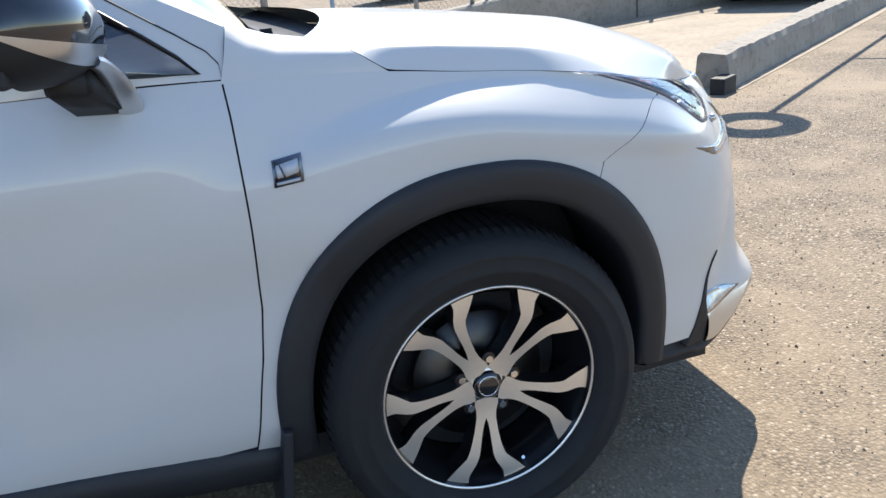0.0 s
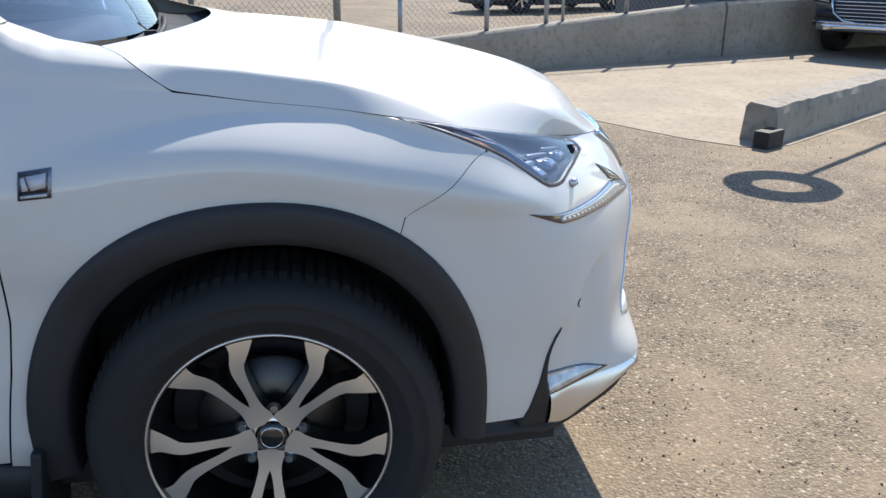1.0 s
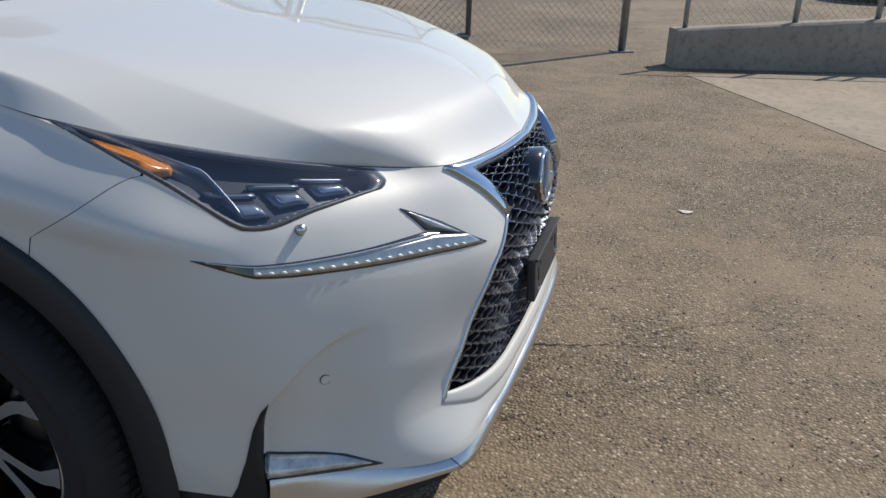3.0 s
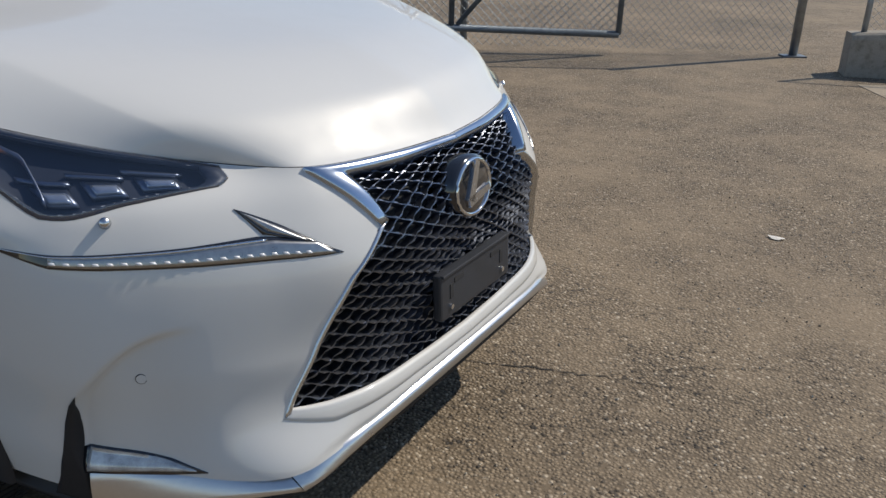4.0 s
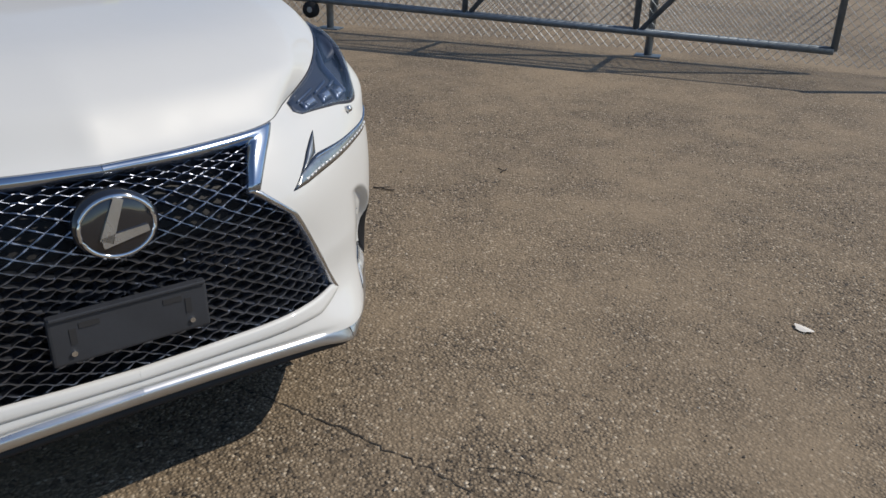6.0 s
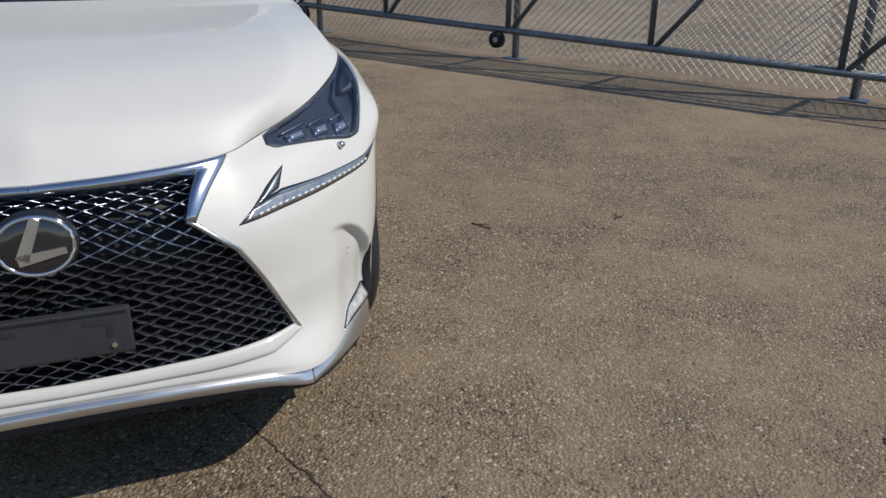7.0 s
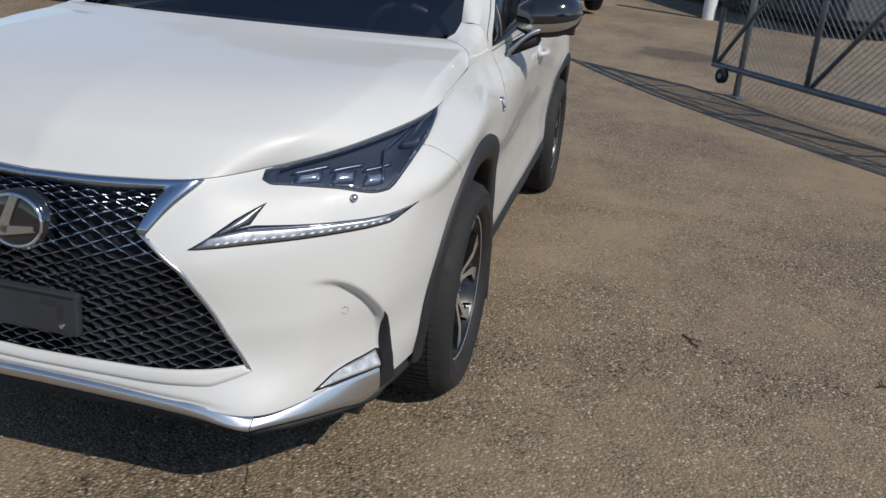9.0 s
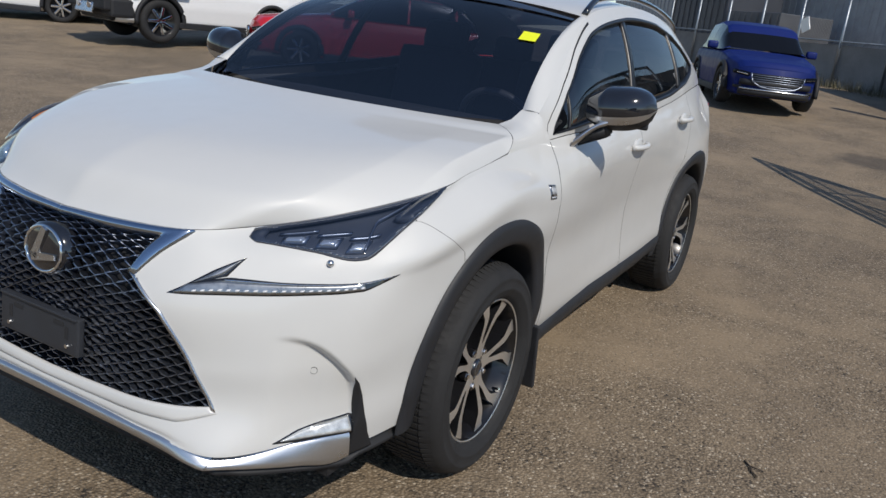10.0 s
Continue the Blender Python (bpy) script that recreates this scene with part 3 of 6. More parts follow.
# bonnet and the crown of the wings
SPINE_X = [0.905, 0.81, 0.63, 0.35, 0.10, -0.14]
SPINE_Z = [0.865, 0.938, 1.004, 1.054, 1.096, 1.138]
CROWN = np.array([(0.75, 0.64, 0.914), (0.60, 0.70, 0.954), (0.48, 0.748, 0.986), (0.37, 0.778, 1.012), (0.25, 0.785, 1.045), (0.13, 0.788, 1.069), (-0.03, 0.789, 1.093), (-0.21, 0.788, 1.111), (-0.33, 0.786, 1.128), (-0.385, 0.784, 1.149), (-0.42, 0.782, 1.174)])[::-1]
INNER = np.array([(0.0, 0.70, 1.105), (-0.16, 0.695, 1.122), (-0.268, 0.700, 1.132), (-0.34, 0.715, 1.148), (-0.42, 0.716, 1.179)])[::-1]
_s = np.linspace(1.12, 2.1, 120)
WING = skin(_s, np.full(120, 0.690))[::-1]


def along_x(line, x):
    return np.stack([x, np.interp(x, line[:, 0], line[:, 1]), np.interp(x, line[:, 0], line[:, 2])], -1)


def wing(x, w):
    """The top of the wing at x: w 0 at the wing's edge, 1 on the crown, 2 at the foot of the windscreen."""
    x, w = np.broadcast_arrays(np.asarray(x, float), np.asarray(w, float))
    a, c, b = along_x(WING, x), along_x(CROWN, x), along_x(INNER, x)
    k = np.array([0.0, 0.5, 0.88, 1.0, 1.14, 2.0])
    rows = np.stack([a, a * 0.55 + c * 0.45 + np.array([0, 0.006, 0]), a * 0.13 + c * 0.87 + np.array([0, 0.005, 0]), c, c * 0.86 + b * 0.14 + np.array([0, 0, 0.003]), b])
    out = np.empty(x.shape + (3,))
    for i in np.ndindex(x.shape):
        out[i] = spline(k, rows[(slice(None),) + i], np.array([w[i]]))[0]
    return out


def curl_x(w):
    return np.interp(w, [0, 0.35, 0.7, 1.0, 1.5, 2.0], [-0.128, -0.150, -0.175, -0.200, -0.238, -0.268])


def bonnet_edge(n):
    """From the lamp's corner along the wing, then curling up and in to the foot of the windscreen."""
    s = np.linspace(0.58, 1.70, 70)
    line = np.concatenate([skin(s, np.full(70, 0.7)), wing(curl_x(np.linspace(0, 2, 14)), np.linspace(0, 2, 14))[1:]])
    return resample(line, n)


def bonnet(n=72):
    a = np.r_[np.linspace(0, 0.72, 22)[:-1], np.linspace(0.72, 0.9, 26)[:-1], np.linspace(0.9, 1, 26)][None]        # middle to edge
    m = a.shape[1]
    b = np.linspace(0, 1, n)[:, None]                                             # nose to windscreen
    spine = spline(np.linspace(0, 1, 6), np.stack([SPINE_X, np.zeros(6), SPINE_Z], 1), b[:, 0])
    edge = bonnet_edge(n)
    crown = np.interp(edge[:, 0], CROWN[:, 0], CROWN[:, 2])
    drop = np.maximum(0, crown - edge[:, 2]) * smoothstep((0.42 - edge[:, 0]) / 0.27) * np.where(edge[:, 0] > 0, 1.0, smoothstep((edge[:, 1] - 0.765) / 0.02))
    raised = edge.copy()
    raised[:, 2] += drop
    nose = skin(0.58 * a[0], np.full(m, 0.7))
    back = np.stack([SPINE_X[-1] + (edge[-1, 0] - SPINE_X[-1]) * a[0] ** 2, a[0] * edge[-1, 1], SPINE_Z[-1] + (edge[-1, 2] - SPINE_Z[-1]) * a[0] ** 2], 1)
    out = np.empty((n, m, 3))
    for k in range(3):
        f = a ** (4.0 - 1.2 * b) if k == 2 else a
        lin = (1 - f) * spine[:, k][:, None] + f * raised[:, k][:, None] + (1 - b) * nose[:, k][None] + b * back[:, k][None]
        out[..., k] = lin - ((1 - f) * (1 - b) * spine[0, k] + f * (1 - b) * raised[0, k] + (1 - f) * b * spine[-1, k] + f * b * raised[-1, k])
    # raised middle that falls off beyond a crease running back from the lamps
    line = 0.875 - 0.10 * smoothstep(b / 0.45)
    past = (a - line) / (1 - line)
    fall = 0.5 * (past + np.sqrt(past ** 2 + 0.0016))
    out[..., 2] += 0.027 * np.clip(1 - fall, 0, 1) * smoothstep(b / 0.21) * smoothstep((1 - b) / 0.6)
    start = np.clip(np.interp(edge[:, 0], CROWN[:, 0], CROWN[:, 1]) / edge[:, 1] - 0.010, 0.90, 0.995)[:, None]
    q = np.clip((a - start) / (1 - start), 0, 1)
    out[..., 2] -= drop[:, None] * q ** 1.35
    return out


BON = bonnet()
full = np.concatenate([flipped(BON[:, :0:-1]), BON], 1)
bon = link_mesh("bonnet", full.reshape(-1, 3), grid_faces(full.shape[0], full.shape[1]), M_WHITE, car, "white bonnet with two soft creases")
fix_normals(bon)


# ---------- wheels ----------
def lathe(profile, seg=72):
    """Turns a profile of (radius, depth along y) round the y axis."""
    pr = np.array(profile)
    t = np.linspace(0, 2 * np.pi, seg, endpoint=False)
    v = np.stack([pr[:, 0][None] * np.cos(t)[:, None], np.broadcast_to(pr[:, 1][None], (seg, len(pr))), pr[:, 0][None] * np.sin(t)[:, None]], -1).reshape(-1, 3)
    f = []
    k = len(pr)
    for i in range(seg):
        for j in range(k - 1):
            f.append((i * k + j, ((i + 1) % seg) * k + j, ((i + 1) % seg) * k + j + 1, i * k + j + 1))
    return v, f


def spoke_outline(sign):
    """Outline (out along the pair's axis, across) of one arm of a forked spoke."""
    pts = [(0.030, 0.0), (0.080, 0.0), (0.092, 0.0045), (0.110, 0.0085), (0.140, 0.0125), (0.166, 0.0165), (0.182, 0.023), (0.196, 0.033), (0.207, 0.040), (0.218, 0.042), (0.230, 0.042),
           (0.219, 0.094), (0.2135, 0.098), (0.190, 0.073), (0.166, 0.044), (0.140, 0.0345), (0.110, 0.0275), (0.080, 0.0225), (0.062, 0.0225), (0.050, 0.027), (0.035, 0.026)]
    return [(r, c * sign) for r, c in pts]


def make_wheel():
    w = empty("wheel")
    prof = [(0.246, -0.02), (0.250, 0.006), (0.266, 0.022), (0.284, 0.0275), (0.288, 0.031), (0.292, 0.0285), (0.308, 0.0300), (0.318, 0.0285), (0.322, 0.0310), (0.326, 0.0275), (0.335, 0.0235), (0.350, 0.008), (0.360, -0.02), (0.362, -0.06), (0.362, -0.15), (0.355, -0.19), (0.33, -0.21), (0.24, -0.2)]
    v, f = lathe(prof, 96)
    tyre = link_mesh("tyre", v, f, M_RUBBER, w, "black rubber tyre with a blocked tread")
    fix_normals(tyre)
    # tread blocks and shoulder ribs
    verts, faces = [], []
    for i in range(90):
        t0, t1 = 2 * math.pi * i / 90, 2 * math.pi * (i + 0.62) / 90
        for y0, y1, r0, r1 in ((0.004, -0.030, 0.3515, 0.3650), (-0.036, -0.075, 0.3645, 0.3660), (-0.081, -0.12, 0.3645, 0.3660), (-0.126, -0.165, 0.3645, 0.3660)):
            b = len(verts)
            for rr in (-0.004, 0.0):
                for t in (t0, t1):
                    for y, r in ((y0, r0), (y1, r1)):
                        verts.append(((r + rr) * math.cos(t), y, (r + rr) * math.sin(t)))
            faces += [(b + 4, b + 5, b + 7, b + 6), (b, b + 1, b + 5, b + 4), (b + 2, b + 6, b + 7, b + 3), (b, b + 4, b + 6, b + 2), (b + 1, b + 3, b + 7, b + 5)]
    tr = link_mesh("tread", verts, faces, M_RUBBER, tyre, "", False)
    v, f = lathe([(0.205, -0.16), (0.212, -0.03), (0.226, -0.012), (0.230, 0.004)], 96)
    rim = link_mesh("rim", v, f, M_RIMBLACK, w, "black alloy rim with machined faces")
    v, f = lathe([(0.231, 0.002), (0.2335, 0.005), (0.2365, 0.005), (0.2385, 0.0), (0.241, -0.012)], 96)
    fix_normals(link_mesh("rim_edge", v, f, M_MACHINED, rim, "bright machined rim edge"))
    # spokes: machined faces on black flanks
    for i in range(5):
        ang = radians(53 + 72 * i)
        for sign in (1, -1):
            pts = spoke_outline(sign)
            one, two = resample(np.array(pts[:11]), 18), resample(np.array(pts[11:][::-1]), 18)
            cols = []
            for f in (0.0, 0.12, 0.5, 0.88, 1.0):
                e = one * (1 - f) + two * f
                y = -0.006 - 0.022 * smoothstep((0.235 - e[:, 0]) / 0.2)
                cols.append(np.stack([e[:, 0] * math.cos(ang) - e[:, 1] * math.sin(ang), y, e[:, 0] * math.sin(ang) + e[:, 1] * math.cos(ang)], 1))
            face = np.stack(cols, 1)
            ob = link_mesh("spoke", face.reshape(-1, 3), grid_faces(18, 5), M_MACHINED, rim)
            face_out(ob, (0, -1.0, 0))
            flank = [c for e in (cols[0], cols[-1]) for c in (e, e * np.array([0.99, 1, 0.99]) + np.array([0, -0.05, 0]))]
            verts = np.concatenate(flank)
            faces = [(k * 36 + q, k * 36 + q + 1, k * 36 + 18 + q + 1, k * 36 + 18 + q) for k in (0, 1) for q in range(17)]
            link_mesh("spoke_flank", verts, faces, M_RIMBLACK, ob, "", False)
    v, f = lathe([(0.0, -0.019), (0.024, -0.020), (0.029, -0.024), (0.031, -0.032)], 32)
    fix_normals(link_mesh("hub_cap", v, f, M_BLACK, rim, "gloss black centre cap"))
    v, f = lathe([(0.0215, -0.0195), (0.0225, -0.0185), (0.0235, -0.0195)], 32)
    fix_normals(link_mesh("cap_ring", v, f, M_CHROME, rim))
    v, f = lathe([(0.033, -0.030), (0.041, -0.032), (0.046, -0.04), (0.046, -0.09)], 40)
    fix_normals(link_mesh("hub", v, f, M_MACHINED, rim))
    for i in range(5):
        a = radians(53 + 36 + 72 * i)
        bm = bmesh.new()
        c = (0.062 * math.cos(a), -0.05, 0.062 * math.sin(a))
        add_cyl(bm, c, (c[0], -0.022, c[2]), 0.0095, 0.0085, 6)
        part("lug_nut", bm, M_CHROME, rim)
        bm = bmesh.new()
        add_cyl(bm, (c[0], -0.048, c[2]), (c[0], -0.028, c[2]), 0.0145, 0.0145, 16)
        part("nut_well", bm, M_RIMBLACK, rim)
    v, f = lathe([(0.05, -0.085), (0.155, -0.085), (0.158, -0.10), (0.05, -0.10)], 48)
    fix_normals(link_mesh("brake_disc", v, f, M_STEEL, w, "dull steel brake disc"))
    v, f = lathe([(0.0, -0.135), (0.21, -0.135)], 40)
    link_mesh("back_plate", v, f, M_DARK, w)
    bm = bmesh.new()
    a = radians(-116)
    add_cyl(bm, (0.213 * math.cos(a), -0.03, 0.213 * math.sin(a)), (0.195 * math.cos(a), 0.0, 0.195 * math.sin(a)), 0.005, 0.004, 8)
    part("valve", bm, M_CHROME, rim)
    for ob in (rim, *rim.children_recursive):
        for q in ob.data.vertices:
            q.co.x, q.co.z = q.co.x * 1.045, q.co.z * 1.045
    return w


wheel = make_wheel()
bpy.context.view_layer.update()
for x, left in ((0.0, False), (0.0, True), (-2.66, True), (-2.66, False)):
    turn = Matrix.Translation((x, HUB_Y + 0.026 if left else -HUB_Y - 0.026, HUB_Z)) @ (Matrix() if left else Matrix.Rotation(math.pi, 4, "Z"))
    spin = {(0.0, False): -8.0, (0.0, True): 25.0, (-2.66, True): 10.0, (-2.66, False): 0.0}[(x, left)]
    w = copy_thing(wheel, turn @ Matrix.Rotation(radians(spin), 4, "Y"))
    w.parent = car
for o in (*wheel.children_recursive, wheel):
    bpy.data.objects.remove(o)


# ---------- dark cladding, wheel wells ----------
def cladding(xc, left, rx=0.46, rz=0.513):
    out = arch_line(xc, rx, rz)
    inn = arch_line(xc, rx - 0.075, rz - 0.085, 0.36)
    lay = []
    for k, w in enumerate((0.0, 0.03, 0.25, 0.5, 0.75, 0.94, 1.0, 1.0, 1.0)):
        q = out * (1 - w) + inn * w
        y = side_y(q[:, 0], q[:, 1])
        add = (0.001, 0.010, 0.014, 0.013, 0.010, 0.006, -0.006, -0.05, -0.2)[k]
        lay.append(np.stack([q[:, 0], smooth_y(y) + add, q[:, 1]], 1))
    p = np.array(lay)
    ob = surface("arch_cladding", p, M_CLAD, car, "dark grey plastic arch trim", None, left)
    fix_normals(ob)


SG, VG = np.meshgrid(np.linspace(0.9, 5.0, 400), np.linspace(0, 0.7, 100), indexing="ij")
SKIN_PTS = skin(SG, VG)


def side_y(x, z):
    """How far out the side of the body stands at x, z."""
    out = []
    for a, b in zip(np.ravel(x), np.ravel(z)):
        d = (SKIN_PTS[..., 0] - a) ** 2 + (SKIN_PTS[..., 2] - b) ** 2
        out.append(SKIN_PTS[..., 1].flat[d.argmin()])
    return np.array(out)


def smooth_y(y):
    k = np.array([1, 2, 3, 2, 1]) / 9
    return np.convolve(np.pad(y, 2, mode="edge"), k, mode="valid")


for left in SIDES:
    for xc in (0.0, -2.66):
        cladding(xc, left)
        q = arch_line(xc, 0.40, 0.45)
        p = np.stack([np.stack([q[:, 0], np.full(len(q), y), q[:, 1]], 1) for y in (0.86, 0.72, 0.55)])
        surface("wheel_well", p, M_DARK, car, "", None, left)
        bm = bmesh.new()
        add_box(bm, (0.9, 0.02, 0.9), Matrix.Translation((xc, (0.54 if left else -0.54), 0.55)))
        part("well_wall", bm, M_DARK, car)
    for xa, xb in ((-0.46, -2.20),):
        t = np.linspace(xa, xb, 40)
        prof = [(0.0, 0.012), (0.010, 0.006), (0.010, -0.04), (-0.015, -0.085), (-0.06, -0.105), (-0.2, -0.11)]
        top = np.interp(-t, [0.46, 0.52, 0.80, 1.05, 1.9, 2.2], [0.315, 0.325, 0.365, 0.388, 0.392, 0.41])
        p = np.array([[(x, side_y([x], [zt])[0] + dy, zt + z) for dy, z in prof] for x, zt in zip(t, top)])
        fix_normals(surface("sill_cladding", p, M_CLAD, car, "dark grey plastic sill", None, left))
    # flap behind the front wheel
    bm = bmesh.new()
    add_box(bm, (0.022, 0.22, 0.27), Matrix.Translation((-0.465, 0.79 if left else -0.79, 0.25)) @ Matrix.Rotation(radians(8), 4, "Y"), 0.006)
    part("mud_flap", bm, M_CLAD, car)
bm = bmesh.new()
add_box(bm, (4.1, 1.5, 0.06), Matrix.Translation((-1.4, 0, 0.24)))
part("floor_pan", bm, M_DARK, car)


# ---------- nose of the car: grille, lamps, trims ----------
FRAME_IN = [(0.0, 0.650), (0.17, 0.652), (0.335, 0.652), (0.315, 0.58), (0.297, 0.505)]
FRAME_OUT = [(0.0, 0.694), (0.20, 0.694), (0.425, 0.696), (0.372, 0.60), (0.316, 0.499)]
EDGE_IN = [(0.297, 0.505), (0.40, 0.412), (0.482, 0.283), (0.556, 0.152)]
EDGE_OUT = [(0.316, 0.499), (0.412, 0.416), (0.494, 0.286), (0.570, 0.147)]
FOOT_IN = [(0.0, 0.140), (0.30, 0.146), (0.47, 0.153), (0.552, 0.160)]
FOOT_OUT = [(0.0, 0.104), (0.30, 0.110), (0.47, 0.118), (0.574, 0.146)]
M_FRAME = simple("dark_chrome_frame", (0.45, 0.51, 0.60), 0.2, 1.0, vary=0.05)
for left in SIDES:
    inlay("grille_frame", FRAME_IN, FRAME_OUT, M_FRAME, car, left, 40, 6, 0.006, 0.006, -0.05, "chrome grille surround")
    inlay("grille_edge", EDGE_IN, EDGE_OUT, M_SATIN, car, left, 40, 5, 0.002, 0.003, -0.06)
    inlay("grille_foot", FOOT_IN, FOOT_OUT, M_WHITE, car, left, 40, 5, 0.0015, 0.004, -0.007)


LATTICE = [(0.0, 0.68), (0.36, 0.68), (0.318, 0.505), (0.420, 0.410), (0.505, 0.280), (0.585, 0.135), (0.47, 0.108), (0.30, 0.100), (0.0, 0.094)]


def grille_mesh():
    """A lattice of slanting bars behind the frame, wide flat diamonds."""
    verts, faces = [], []
    for mirror in (1, -1):
        for slope in (0.40, -0.56):
            for v0 in np.arange(-0.4, 1.15, 0.031):
                s = np.arange(-0.006, 0.60, 0.0075)
                v = v0 + slope * s
                v = 0.13 + (v - 0.13) * (0.82 + 0.42 * (v - 0.13))
                ok = inside(LATTICE, np.abs(s), v)
                s0 = np.abs(s)
                # thick and proud where the bars cross, thin and sunk between
                node = 0.5 + 0.5 * np.cos(2 * np.pi * s * 0.96 / 0.031 + v0 * 60)
                half, deep = 0.0009 + 0.0013 * node ** 2, -0.016 + 0.006 * node
                front = skin_off(s0, v + half, deep)
                front2 = skin_off(s0, v - half, deep)
                back = skin_off(s0, v + 0.0040, deep - 0.020)
                back2 = skin_off(s0, v - 0.0040, deep - 0.020)
                for arr in (front, front2, back, back2):
                    arr[:, 1] *= np.where(s < 0, -1, 1) * mirror
                for i in range(len(s) - 1):
                    if ok[i] and ok[i + 1]:
                        b = len(verts)
                        verts += [*front[i:i + 2], *front2[i:i + 2], *back[i:i + 2], *back2[i:i + 2]]
                        faces += [(b, b + 1, b + 3, b + 2), (b, b + 4, b + 5, b + 1), (b + 2, b + 3, b + 7, b + 6)]
    return link_mesh("grille_lattice", verts, faces, M_GRILLE, car, "dark chrome diamond lattice", False)


grille_mesh()["kind"] = "stuff"


def ellipse_ring(name, a, b, x0, zc, r, mat, parent, label=""):
    pts = [(x0, a * math.cos(t), zc + b * math.sin(t)) for t in np.linspace(0, 2 * math.pi, 48, endpoint=False)]
    return tube(name, pts, r, mat, parent, label, 8, True)


def emblem():
    """Round badge on the grille: black field, bright rim and a bent bright bar."""
    e = empty("grille_badge")
    e.parent = car
    e.matrix_basis = Matrix.Translation((0.964, 0.0, 0.754)) @ Matrix.Rotation(radians(-6), 4, "Y")
    v = [(0.012, 0, 0)]
    n = 48
    for k, (f, x) in enumerate(((0.5, 0.011), (0.85, 0.008), (1.0, 0.002), (1.0, -0.045))):
        v += [(x, 0.085 * f * math.cos(t), 0.072 * f * math.sin(t)) for t in np.linspace(0, 2 * math.pi, n, endpoint=False)]
    f = [(0, 1 + i, 1 + (i + 1) % n) for i in range(n)]
    for k in range(3):
        f += [(1 + k * n + i, 1 + (k + 1) * n + i, 1 + (k + 1) * n + (i + 1) % n, 1 + k * n + (i + 1) % n) for i in range(n)]
    fix_normals(link_mesh("badge_field", v, f, M_BLACK, e, "black round field"))
    ellipse_ring("badge_rim", 0.074, 0.061, 0.007, 0.0, 0.0048, M_CHROME, e, "chrome rim")
    bm = bmesh.new()
    for p, q, w0, w1 in (((0.008, 0.058), (-0.028, -0.026), 0.010, 0.013), ((-0.036, -0.027), (0.058, -0.012), 0.012, 0.007)):
        d = Vector((0, q[0] - p[0], q[1] - p[1])).normalized()
        s = Vector((0, -d.z, d.y))
        c = []
        for (y, z), w in ((p, w0), (q, w1)):
            for k in (-1, 1):
                c.append(Vector((0.010, y, z)) + s * w * k)
        top = [bm.verts.new(x + Vector((0.007, 0, 0))) for x in (c[0], c[1], c[3], c[2])]
        low = [bm.verts.new(x) for x in (c[0], c[1], c[3], c[2])]
        bm.faces.new(top)
        for k in range(4):
            bm.faces.new((top[k], top[(k + 1) % 4], low[(k + 1) % 4], low[k]))
    part("badge_bar", bm, M_SATIN, e, "bent silver bar")


emblem()

# empty bracket for the number plate
M_BRACKET = simple("bracket_plastic", (0.028, 0.031, 0.038), 0.5, vary=0.15, bumpy=0.1, bscale=400)
plate = empty("plate_bracket")
plate.parent = car
plate.matrix_basis = Matrix.Translation((0.980, -0.002, 0.545)) @ Matrix.Rotation(radians(-3), 4, "Y")
bm = add_box(bmesh.new(), (0.022, 0.325, 0.108), Matrix(), 0.006)
part("bracket_plate", bm, M_BRACKET, plate, "empty dark grey plate holder")
bm = add_box(bmesh.new(), (0.012, 0.318, 0.007), Matrix.Translation((0.011, 0, 0.051)), 0.002)
part("bracket_ledge", bm, M_BRACKET, plate)
for k in (-1, 1):
    bm = bmesh.new()
    add_box(bm, (0.004, 0.040, 0.012), Matrix.Translation((0.0105, 0.085 * k, 0.026)))
    add_box(bm, (0.004, 0.013, 0.034), Matrix.Translation((0.0105, 0.118 * k, 0.006)))
    part("slot", bm, M_INTERIOR, plate)
    bm = bmesh.new()
    add_cyl(bm, (0.008, 0.122 * k, -0.030), (0.016, 0.122 * k, -0.030), 0.007, 0.006, 10)
    part("bolt", bm, M_CHROME, plate)


def shrink(poly, k, mid):
    return [tuple(np.array(mid) + (np.array(q) - np.array(mid)) * k) for q in poly]


